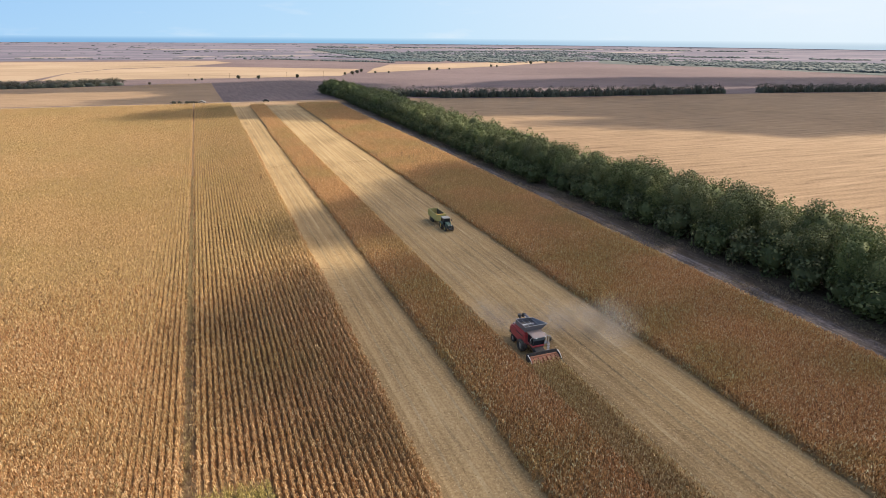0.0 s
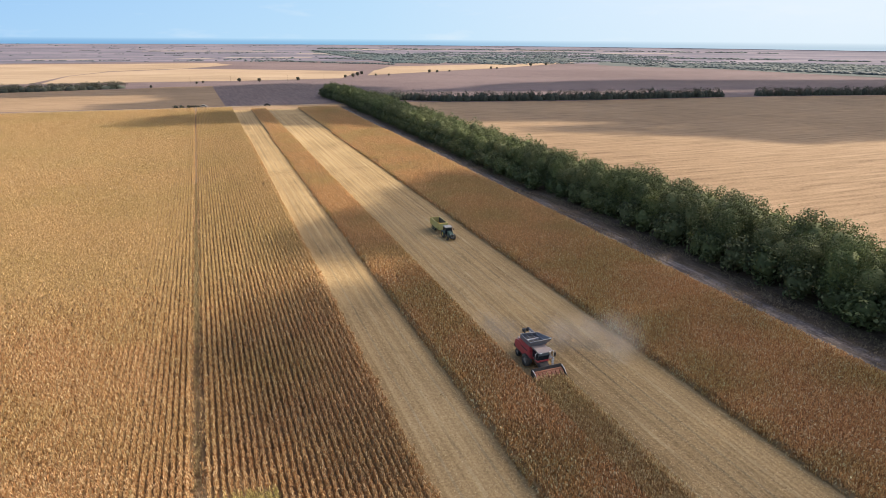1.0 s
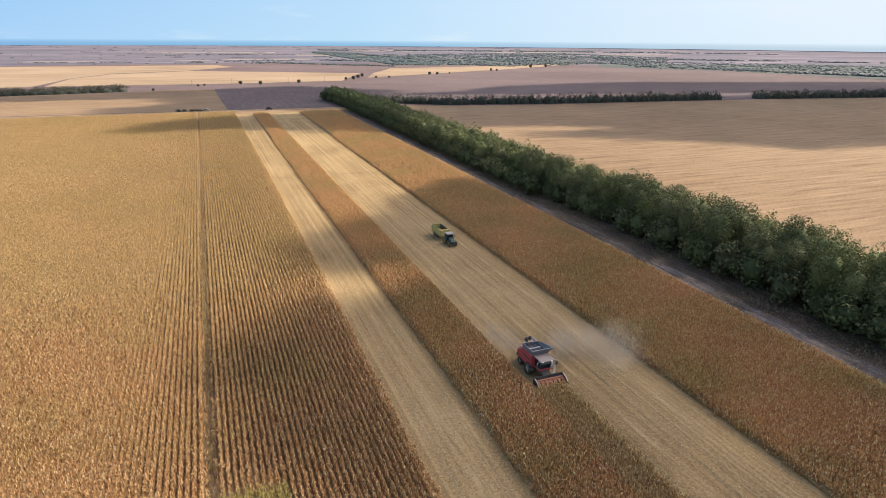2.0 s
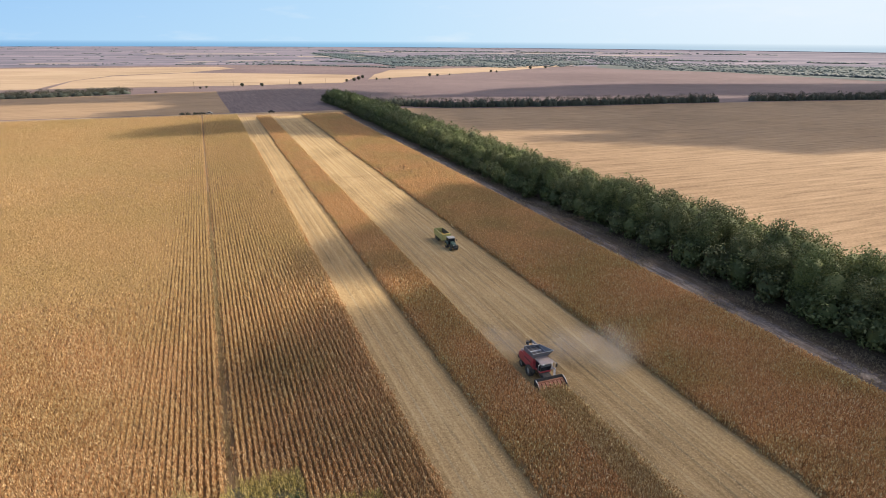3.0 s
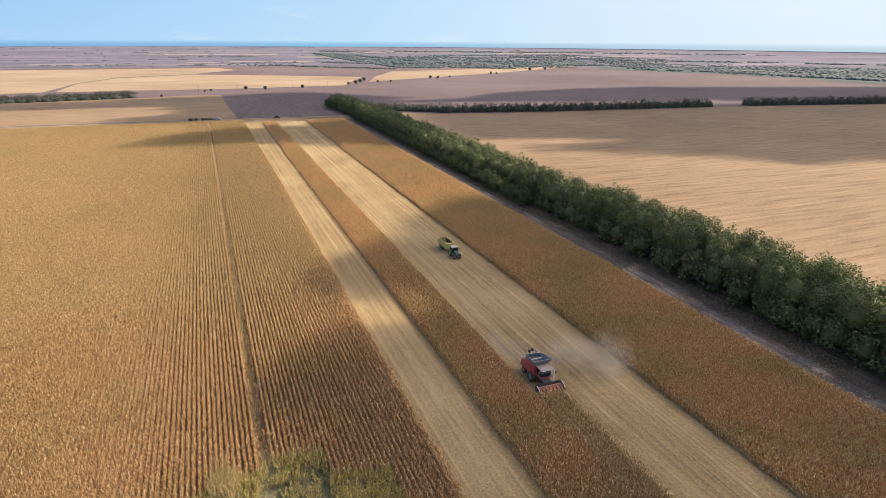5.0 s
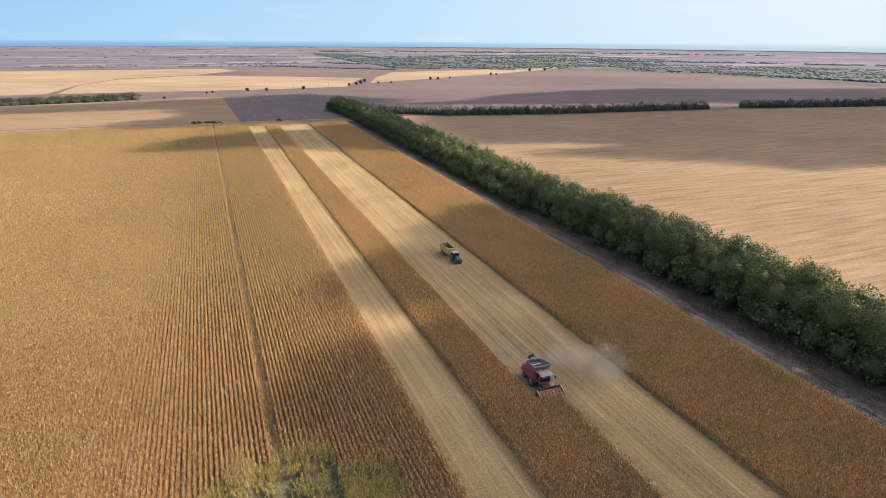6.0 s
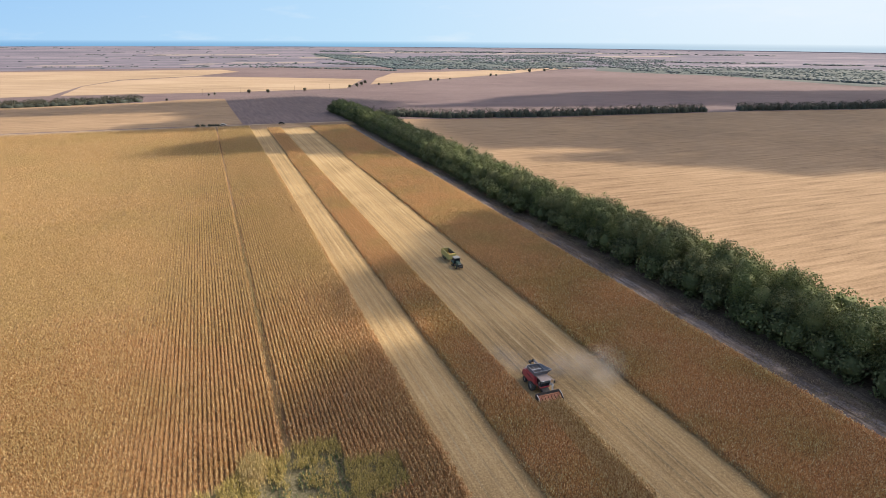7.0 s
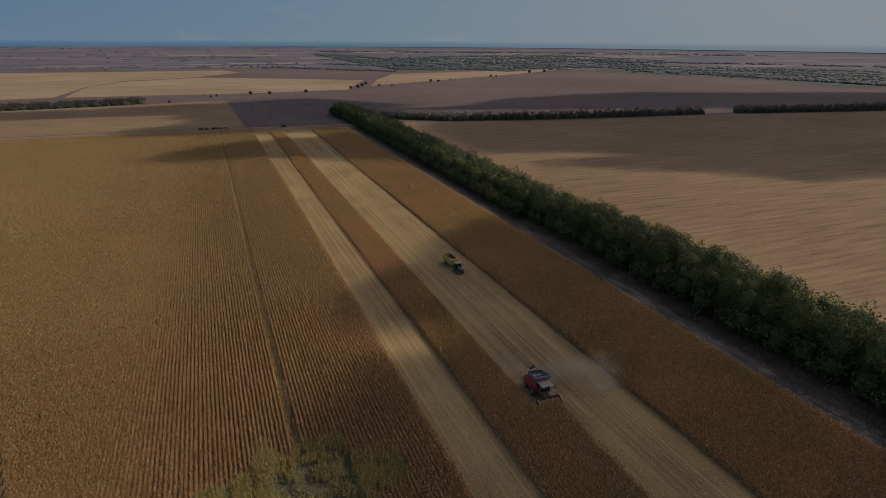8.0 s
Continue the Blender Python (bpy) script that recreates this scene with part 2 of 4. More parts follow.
# ---------------------------------------------------------------- land
RIM = 4880
sheet("ground", [(RIM * math.cos(a), RIM * math.sin(a)) for a in np.linspace(0, 2 * math.pi, 96, endpoint=False)], PLOUGHED, 0.0,
      "wide brown ploughed plain reaching the sea, mauve with painted haze", "ground")
sheet("maize_ground", [(-420, -250), (89, -250), (89, 412), (60, 414), (22, 422), (-420, 428)], SOIL, 0.03, "brown soil with leaf litter under the maize rows", "soil")
sheet("stubble_strip_1", [(22.3, -250), (33.4, -250), (33.4, 416), (22.3, 416)], STUBBLE, 0.07, "pale harvested maize stubble strip with straw litter", "stubble strip")
sheet("stubble_strip_2", [(41.8, -250), (62.3, -250), (62.3, 416), (41.8, 416)], STUBBLE, 0.07, "broad harvested maize stubble strip with wheel marks", "stubble strip")
for k, (x, w, m, text) in enumerate([(44.9, 0.35, RUT, "dark wheel rut pressed into the stubble"), (47.6, 0.35, RUT, "dark wheel rut pressed into the stubble"), (49.9, 0.5, SWATH_STRAW, "pale line of straw left by the harvester"),
                                     (53.1, 0.35, RUT, "dark wheel rut pressed into the stubble"), (55.2, 0.35, RUT, "dark wheel rut pressed into the stubble"), (57.4, 0.6, SWATH_STRAW, "pale line of straw left by the harvester"),
                                     (25.2, 0.35, RUT, "dark wheel rut pressed into the stubble"), (27.3, 0.5, SWATH_STRAW, "pale line of straw left by the harvester"), (30.1, 0.35, RUT, "dark wheel rut pressed into the stubble")]):
    sheet("stubble_mark_%d" % (k + 1), [(x + 0.25 * math.sin(y * 0.013 + k), y) for y in np.linspace(-200, 408, 50)] + [(x + w + 0.25 * math.sin(y * 0.013 + k), y) for y in np.linspace(408, -200, 50)],
          m, 0.085, text, "wheel mark")
sheet("headland", [(-420, 429), (-30, 423), (22, 412), (62, 410), (96, 412), (96, 428), (20, 431), (-420, 437)], WHEAT, 0.09, "pale trampled headland at the field's end", "headland")
sheet("road", [(-420, 436), (20, 431.5), (100, 428.5), (100, 432), (20, 435), (-420, 440)], TRACK, 0.13, "pale dirt track across the field's end", "track")
sheet("verge", [(87.5, -250), (118, -250), (117, 100), (116, 250), (116, 424), (87.5, 424)], FALLOW, 0.05, "bare grey-brown verge beside the shelter belt, darkened with painted shade", "verge")
TRACK_Y = np.arange(-120, 402, 1.6)
sheet("trackway", [(89.2 + 0.7 * noise.noise((y * 0.11, 0.5, 1)) + 0.5 * noise.noise((y * 0.5, 0.5, 2)), y) for y in TRACK_Y]
      + [(93.6 - y * 0.004 + 1.6 * noise.noise((y * 0.07, 3.5, 1)) + 0.9 * noise.noise((y * 0.45, 5.5, 2)), y) for y in TRACK_Y[::-1]], TRACK_GREY, 0.09, "rutted grey field track beside the maize", "track")
for k, (x, w) in enumerate([(91.2, 0.5), (93.6, 0.5)]):
    sheet("track_rut_%d" % (k + 1), [(x + 0.3 * noise.noise((y * 0.09, k, 4)), y) for y in TRACK_Y] + [(x + w + 0.3 * noise.noise((y * 0.09, k, 4)) + 0.25 * noise.noise((y * 0.6, k, 6)), y) for y in TRACK_Y[::-1]],
          TRACK_RUT, 0.105, "dark rut in the grey field track", "wheel mark")
sheet("wheat_field_1", [(112, -250), (1600, -250), (1600, 300), (554, 364), (437, 386), (258, 402), (173, 418), (118, 440)], WHEAT, 0.05, "harvested tan wheat stubble with faint drill lines", "field")
sheet("wheat_field_2", [(-900, 455), (-420, 443.5), (-108, 441), (-1, 438.5), (19, 438), (17, 725), (-25, 728), (-68, 700), (-165, 679), (-900, 560)], WHEAT, 0.05, "tan stubble field beyond the track", "field")
sheet("ploughed_field", [(20, 438), (92, 434), (136, 537), (200, 645), (110, 790), (18, 738)], PLOUGHED_DARK, 0.05, "dark freshly ploughed field", "field")
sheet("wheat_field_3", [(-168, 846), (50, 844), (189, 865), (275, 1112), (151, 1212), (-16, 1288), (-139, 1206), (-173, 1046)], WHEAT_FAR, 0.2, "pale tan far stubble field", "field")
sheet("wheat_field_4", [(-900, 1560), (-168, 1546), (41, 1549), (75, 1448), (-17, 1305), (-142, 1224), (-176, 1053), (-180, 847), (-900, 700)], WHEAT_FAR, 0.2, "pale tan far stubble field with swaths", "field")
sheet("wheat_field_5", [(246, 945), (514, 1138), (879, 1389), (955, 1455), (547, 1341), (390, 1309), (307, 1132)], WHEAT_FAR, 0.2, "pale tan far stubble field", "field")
sheet("plain", [(4879 * math.sin(a), 4879 * math.cos(a)) for a in np.linspace(-1.05, 1.9, 40)] + [(1650 * math.sin(a), 1650 * math.cos(a)) for a in np.linspace(1.9, -1.05, 40)], HAZED_PLAIN, 0.1,
      "brown far fields towards the coast, paled mauve with painted haze", "plain")
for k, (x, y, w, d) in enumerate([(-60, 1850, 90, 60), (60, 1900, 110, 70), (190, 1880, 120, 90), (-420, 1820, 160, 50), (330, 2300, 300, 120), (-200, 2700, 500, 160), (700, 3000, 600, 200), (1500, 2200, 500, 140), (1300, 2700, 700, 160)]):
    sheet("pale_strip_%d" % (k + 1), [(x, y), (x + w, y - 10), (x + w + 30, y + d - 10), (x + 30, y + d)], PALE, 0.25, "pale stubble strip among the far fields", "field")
sheet("meadow_1", [(711, 2117), (1164, 1710), (1004, 1448), (585, 1433)], GREEN_FAR, 0.2, "dull green scrubby meadow", "meadow")
sheet("meadow_2", [(1048, 1484), (1600, 1100), (1600, 500), (915, 605), (1005, 964), (906, 1282)], GREEN_FAR, 0.2, "dull green scrubby meadow", "meadow")
sheet("meadow_3", [(479, 2931), (578, 2718), (664, 1812), (567, 1547), (470, 1884), (416, 2354)], GREEN_FAR, 0.2, "dark green far woodland floor", "meadow")


def sea():
    """The sea far off, up to its own horizon."""
    m = mat("glowing_sea", (0.2, 0.4, 0.6), 0.6)
    n = Net(m)
    a = n.t.nodes.new("ShaderNodeTexCoord")
    s = n.t.nodes.new("ShaderNodeSeparateXYZ")
    n.t.links.new(a.outputs["Object"], s.inputs[0])
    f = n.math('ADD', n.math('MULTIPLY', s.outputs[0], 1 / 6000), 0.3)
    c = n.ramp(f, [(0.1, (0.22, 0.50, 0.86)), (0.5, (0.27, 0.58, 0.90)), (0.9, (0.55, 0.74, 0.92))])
    # painted haze: the glowing sea wall pales upward into the sky colour
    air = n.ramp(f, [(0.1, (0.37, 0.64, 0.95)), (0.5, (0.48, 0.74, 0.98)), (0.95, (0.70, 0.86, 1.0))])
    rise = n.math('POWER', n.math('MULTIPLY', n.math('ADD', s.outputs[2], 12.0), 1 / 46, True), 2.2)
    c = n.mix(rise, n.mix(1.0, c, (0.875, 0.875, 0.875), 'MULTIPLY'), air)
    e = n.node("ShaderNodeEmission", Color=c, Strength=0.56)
    n.t.links.new(e.outputs[0], n.t.nodes["Material Output"].inputs[0])
    bm = bmesh.new()
    prev = None
    for a in np.linspace(radians(-40), radians(80), 60):
        x, y = (RIM - 8) * math.sin(a), (RIM - 8) * math.cos(a)
        cur = [bm.verts.new((x, y, z)) for z in (-12, 5, 20, 34)]
        if prev:
            for k in range(3):
                bm.faces.new((prev[k], cur[k], cur[k + 1], prev[k + 1]))
        prev = cur
    tagged(part("backdrop", bm, m), "pale blue glowing sea along the far horizon, fading with painted haze", "sea", kind="structure")


sea()


def far_sky():
    """The hazy sky low over the horizon, bluer to the one side and milky to the other."""
    m = mat("far_sky", (0.5, 0.7, 0.9), 1.0)
    n = Net(m)
    a = n.t.nodes.new("ShaderNodeTexCoord")
    s = n.t.nodes.new("ShaderNodeSeparateXYZ")
    n.t.links.new(a.outputs["Object"], s.inputs[0])
    f = n.math('ADD', n.math('MULTIPLY', s.outputs[0], 1 / 6000), 0.3)
    low = n.ramp(f, [(0.1, (0.37, 0.64, 0.95)), (0.5, (0.48, 0.74, 0.98)), (0.95, (0.70, 0.86, 1.0))])
    high = n.ramp(f, [(0.1, (0.31, 0.58, 0.95)), (0.5, (0.45, 0.71, 0.99)), (0.95, (0.74, 0.88, 1.05))])
    c = n.mix(n.math('MULTIPLY', s.outputs[2], 1 / 400, True), low, high)
    wisp = n.ramp(n.noise(0.0012, (1, 1, 5), detail=4), [(0.55, (0, 0, 0)), (0.75, (1, 1, 1))])
    c = n.mix(n.math('MULTIPLY', wisp, 0.35), c, (0.8, 0.9, 0.98))
    e = n.node("ShaderNodeEmission", Color=c, Strength=0.56)
    n.t.links.new(e.outputs[0], n.t.nodes["Material Output"].inputs[0])
    bm = bmesh.new()
    prev = None
    for a in np.linspace(radians(-40), radians(80), 60):
        x, y = (RIM - 3) * math.sin(a), (RIM - 3) * math.cos(a)
        cur = [bm.verts.new((x, y, z)) for z in (-14, 370)]
        if prev:
            bm.faces.new((prev[0], cur[0], cur[1], prev[1]))
        prev = cur
    tagged(part("backdrop", bm, m), "hazy pale blue sky over the horizon", "sky", kind="structure")


far_sky()

# ---------------------------------------------------------------- clouds that shade the land
CLOUD_H = 560.0
CLOUD = mat("cloud_white", (0.85, 0.85, 0.86), 1.0)
cn = Net(CLOUD)
veil = cn.node("ShaderNodeMixShader", Fac=0.71)
cn.t.links.new(cn.b.outputs[0], veil.inputs[1])
cn.t.links.new(cn.node("ShaderNodeBsdfTransparent").outputs[0], veil.inputs[2])
cn.t.links.new(veil.outputs[0], cn.t.nodes["Material Output"].inputs[0])
DRIFT = (0.0, -4.3)


def cloud(shade, step, seed):
    """A cumulus over the land; its shade falls on the outline given, as at the start."""
    rng = np.random.default_rng(seed)
    xs, ys = [p[0] for p in shade], [p[1] for p in shade]
    bm = bmesh.new()
    gx, gy = np.meshgrid(np.arange(min(xs), max(xs), step), np.arange(min(ys), max(ys), step))
    px = (gx + rng.uniform(-0.3, 0.3, gx.shape) * step).ravel()
    py = (gy + rng.uniform(-0.3, 0.3, gy.shape) * step).ravel()
    ok = inside(px, py, shade)
    for x, y in zip(px[ok], py[ok]):
        r = step * rng.uniform(1.05, 1.35)
        m = Matrix.Translation((x, y, rng.uniform(0, step * 0.5))) @ Matrix.Diagonal((r, r, r * 0.8, 1))
        bmesh.ops.create_icosphere(bm, subdivisions=1, radius=1, matrix=m)
    ob = part("cloud", bm, CLOUD, smooth=True)
    tagged(ob, "white cumulus cloud drifting over the fields", "cloud", group="drifting clouds")
    up = SUN_DIR * (CLOUD_H / SUN_DIR.z)
    ob.location = up
    return ob


CLOUDS = [
    cloud([(4, 96), (7, 108), (20, 112), (32, 113), (42, 118), (36, 126), (26, 128), (17, 134), (20, 142), (28, 154), (40, 160), (53, 169), (64, 185), (78, 194), (92, 196), (97, 186),
           (95, 150), (93, 80), (92, 20), (92, -60), (30, -60), (30, 20), (24, 50), (14, 61), (9, 68), (6, 80)], 6.0, 1),
    cloud([(-40, 352), (-11, 346), (24, 350), (60, 330), (110, 300), (128, 330), (125, 410), (90, 420), (24, 400), (-15, 392)], 8.0, 2),
    cloud([(165, 284), (225, 245), (260, 208), (330, 195), (700, 220), (700, 400), (440, 430), (150, 450), (135, 335), (150, 318), (195, 312), (228, 286), (190, 286)], 12.0, 3),
    cloud([(-46, 445), (110, 436), (150, 540), (200, 640), (120, 760), (17, 725), (-300, 660), (-300, 610), (-21, 608), (-17, 520), (-57, 476)], 14.0, 4),
    cloud([(178, 573), (265, 597), (330, 663), (536, 703), (900, 540), (900, 400), (608, 405)], 16.0, 5),
]


# ---------------------------------------------------------------- maize
WEEDS = [(-15, 50), (-7.2, 53.5), (-5.5, 56.2), (-0.6, 55.1), (0.5, 57.5), (8.2, 57.5), (8.6, 51.7), (16.0, 50.2), (16.2, 43.5), (9, 41), (9, 20), (-15, 20)]
LEFT_EDGE = lambda y: -15 - 0.285 * (y + 27)


def maize_plants(rng, x0, x1, skip):
    """Places of the plants by distance from the road of flight, coarser further off."""
    out = []
    for i, x in enumerate(np.arange(x0 + 0.35, x1, 0.7)):
        if skip(x):
            continue
        start = 36 if x < 30 else 20 if x < 60 else 6
        for lo, hi, gap, size, fade in ((-70, start, 2.0, 1.55, 0.1), (start, 108, 0.23, 1.0, 14), (108, 205, 0.52, 1.55, 32), (205, 430, 1.35, 2.3, 0.1)):
            y = np.arange(lo - (14 if lo == 108 else 32 if lo == 205 else 0), hi + (fade if fade > 1 else 0), gap) + rng.uniform(0, gap)
            # neighbouring stretches run into one another plant by plant
            u = rng.uniform(0, 1, len(y))
            out_p = (hi + fade - y) / (2 * fade) if fade > 1 else np.ones(len(y)) * 2
            in_p = 0.5 - (y - lo) / (28 if lo == 108 else 64) if lo >= 108 else np.zeros(len(y)) - 1
            y = y[(u < out_p) & (u > in_p)]
            y = y + rng.uniform(-0.06, 0.06, len(y))
            y = y[x > np.where(y < 36, -42, LEFT_EDGE(y))]
            out.append(np.stack([x + rng.normal(0, 0.05, len(y)), y, np.full(len(y), size)], 1))
    return np.concatenate(out)


def leaves(rng, p, n, z0, z1, length, width, rise=0.22, droop=0.32, along=False):
    """n bent blades round every place in p (x, y, size); two triangles each."""
    q = np.repeat(p, n, 0)
    k = len(q)
    a = rng.uniform(0, 2 * math.pi, k)
    if along:
        a = rng.choice([-0.5, 0.5], k) * math.pi + rng.normal(0, 0.85, k)
    s = np.sqrt(q[:, 2])
    L = length * rng.uniform(0.6, 1.15, k) * s ** 0.5
    w = width * rng.uniform(0.7, 1.2, k) * q[:, 2]
    z = rng.uniform(z0, z1, k)
    y = q[:, 1] + rng.uniform(-0.3, 0.3, k) * (q[:, 2] - 0.7)
    c, sn = np.cos(a), np.sin(a)
    base = np.stack([q[:, 0], y, z], 1)
    mid = base + np.stack([c * L * 0.5, sn * L * 0.5, rise * rng.uniform(0.3, 1.3, k)], 1)
    side = np.stack([-sn * w / 2, c * w / 2, rng.uniform(-0.5, 0.5, k) * w], 1)
    tip = base + np.stack([c * L, sn * L, -droop * rng.uniform(0.0, 1.3, k)], 1)
    v = np.stack([base, mid + side, tip, mid - side], 1).reshape(-1, 3)
    i = np.arange(k)[:, None] * 4
    f = np.concatenate([i + [0, 1, 3], i + [1, 2, 3]], 0)
    return v, f


def maize_block(label, x0, x1, y_from, seed, skip=lambda x: False, cut=None, leaf=CORN, y_to=409.0, name="maize_field"):
    rng = np.random.default_rng(seed)
    p = maize_plants(rng, x0, x1, skip)
    p = p[(p[:, 1] > y_from) & (p[:, 1] < y_to)]
    if cut is not None:
        p = p[~inside(p[:, 0], p[:, 1], cut)]
    field = thing(name, label, "maize field", kind="stuff")
    for size, count in ((1.0, 8), (1.55, 6), (2.3, 6)):
        q = p[p[:, 2] == size]
        if not len(q):
            continue
        vs, fs, n = [], [], 0
        for z0, z1, m in ((0.5, 1.0, count // 2), (0.95, 1.4, count - count // 2)):
            v, f = leaves(rng, q, m, z0, z1, 0.39, 0.115, along=size < 2.0)
            vs.append(v), fs.append(f + n)
            n += len(v)
        v, f = leaves(rng, q, 1, 1.2, 1.4, 0.16, 0.05, 0.36, -0.36)
        vs.append(v), fs.append(f + n)
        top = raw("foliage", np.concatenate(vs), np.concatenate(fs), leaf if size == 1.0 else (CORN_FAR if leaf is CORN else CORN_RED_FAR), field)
        top["kind"] = "stuff"
    # stalks, one ragged ridge for each row
    vs, fs, n = [], [], 0
    for x in np.arange(x0 + 0.35, x1, 0.7):
        if skip(x):
            continue
        y = np.concatenate([np.arange(max(y_from, -120.0), 0, 20), np.arange(max(y_from, 0.0), y_to, 7.0 if y_to - y_from > 8 else 0.5), [y_to]])
        if cut is not None:
            hole = inside(np.full(len(y), x), y, cut)
        else:
            hole = np.zeros(len(y), bool)
        h = np.where(hole, -0.3, rng.uniform(0.5, 0.8, len(y)))
        ring = np.stack([np.stack([np.full(len(y), x - 0.2), y, np.full(len(y), -0.3)], 1),
                         np.stack([x + rng.normal(0, 0.04, len(y)), y, h], 1),
                         np.stack([np.full(len(y), x + 0.2), y, np.full(len(y), -0.3)], 1)], 1)
        m = len(y)
        i = np.arange(m - 1)[:, None] * 3
        vs.append(ring.reshape(-1, 3))
        fs += [n + i + [0, 3, 4, 1], n + i + [1, 4, 5, 2]]
        n += 3 * m
    core = raw("stalks", np.concatenate(vs), np.concatenate(fs), CORE, field)
    core["kind"] = "stuff"
    return field


maize_block("ripe golden-brown maize in long straight rows", -229.6, 22.7, -120, 11, lambda x: abs(x - 0.65) < 0.4, WEEDS, y_to=421.0)
maize_block("narrow unharvested strip of ripe brown maize", 33.0, 42.0, -120, 12, leaf=CORN_RED)
maize_block("reddish-brown ripe maize beside the shelter belt", 62.1, 88.1, -120, 13, leaf=CORN_RED)
maize_block("ripe maize still standing before the harvester", 42.05, 47.0, -120, 14, leaf=CORN_DUSTY, y_to=52.0)
# the maize that the harvester takes in, in short pieces
SWATH = []
for k in range(17):
    piece = maize_block("ripe maize about to be taken in by the harvester", 42.05, 47.0, 52.0 + k, 100 + k, leaf=CORN_DUSTY, y_to=53.0 + k, name="maize_swath")
    SWATH.append((53.0 + k, piece))


# ---------------------------------------------------------------- trees
def core_lumps(rng, lump, rad):
    """Knobbly closed foliage inside a crown, four corners to a face."""
    bm = bmesh.new()
    bmesh.ops.create_cube(bm, size=1.0)
    bmesh.ops.subdivide_edges(bm, edges=bm.edges[:], cuts=3, use_grid_fill=True)
    base = np.array([v.co.normalized() for v in bm.verts])
    quad = np.array([[v.index for v in f.verts] for f in bm.faces])
    bm.free()
    vs = [c + base * r * (1 + rng.uniform(-0.28, 0.14, (len(base), 1))) for c, r in zip(lump, rad)]
    fs = [quad + i * len(base) for i in range(len(lump))]
    return np.concatenate(vs), np.concatenate(fs)


def crown_leaves(rng, centre, radii, n, size, core=False):
    """Leaf sprays over a few lumps that make one uneven crown."""
    k = 40
    centre, radii = np.array(centre), np.array(radii)
    d = rng.normal(size=(k, 3))
    d /= np.linalg.norm(d, axis=1)[:, None]
    lump = d * rng.uniform(0.5, 0.76, (k, 1))
    lump[0] = 0
    rad = rng.uniform(0.15, 0.32, k)
    rad[0] = 0.74
    pick = rng.choice(k, n, p=rad ** 1.6 / (rad ** 1.6).sum())
    u = rng.normal(size=(n, 3))
    u /= np.linalg.norm(u, axis=1)[:, None]
    p = centre + (lump[pick] + u * rad[pick][:, None] * rng.uniform(0.66, 1.05, (n, 1))) * radii
    if core:
        cv, cf = core_lumps(rng, lump[:1], rad[:1] * 0.72)
        cv = centre + cv * radii
    t = np.cross(u, rng.normal(size=(n, 3)))
    t /= np.linalg.norm(t, axis=1)[:, None]
    u2 = u + rng.normal(size=(n, 3)) * 0.75
    b = np.cross(u2, t)
    b /= np.linalg.norm(b, axis=1)[:, None]
    s = size * rng.uniform(0.6, 1.4, (n, 1))
    v = np.stack([p - t * s, p + b * s * 0.6, p + t * s + u * s * 0.3, p - b * s * 0.6], 1).reshape(-1, 3)
    f = np.arange(n)[:, None] * 4 + [0, 1, 2, 3]
    if core:
        return np.concatenate([v, cv]), np.concatenate([f, cf + len(v)])
    return v, f


def limb(bm, a, b, ra, rb, n=6):
    a, b = Vector(a), Vector(b)
    m = Matrix.Translation((a + b) / 2) @ (b - a).to_track_quat("Z", "Y").to_matrix().to_4x4()
    bmesh.ops.create_cone(bm, segments=n, radius1=ra, radius2=rb, depth=(b - a).length, matrix=m, cap_ends=True)


def tree(label, seed, tall, wide, n, size, material=TREE_LEAF, group="shelter belt trees", low=0.12):
    rng = np.random.default_rng(seed)
    t = thing("tree", label, "tree", group=group)
    bm = bmesh.new()
    limb(bm, (0, 0, -0.3), (0.1, 0, tall * 0.45), 0.22, 0.14, 7)
    for i in range(5):
        a = i * 1.3 + rng.uniform(0, 0.6)
        limb(bm, (0.05, 0, tall * (0.25 + 0.04 * i)), (math.cos(a) * wide * 0.35, math.sin(a) * wide * 0.35, tall * (0.55 + 0.05 * i)), 0.09, 0.03, 5)
    part("trunk", bm, BARK, t)
    zc = tall * (0.5 + low / 2)
    v, f = crown_leaves(rng, (0, 0, zc), (wide / 2, wide / 2, tall * (0.5 - low / 2)), n, size, True)
    raw("crown", v, f, material, t)
    return t


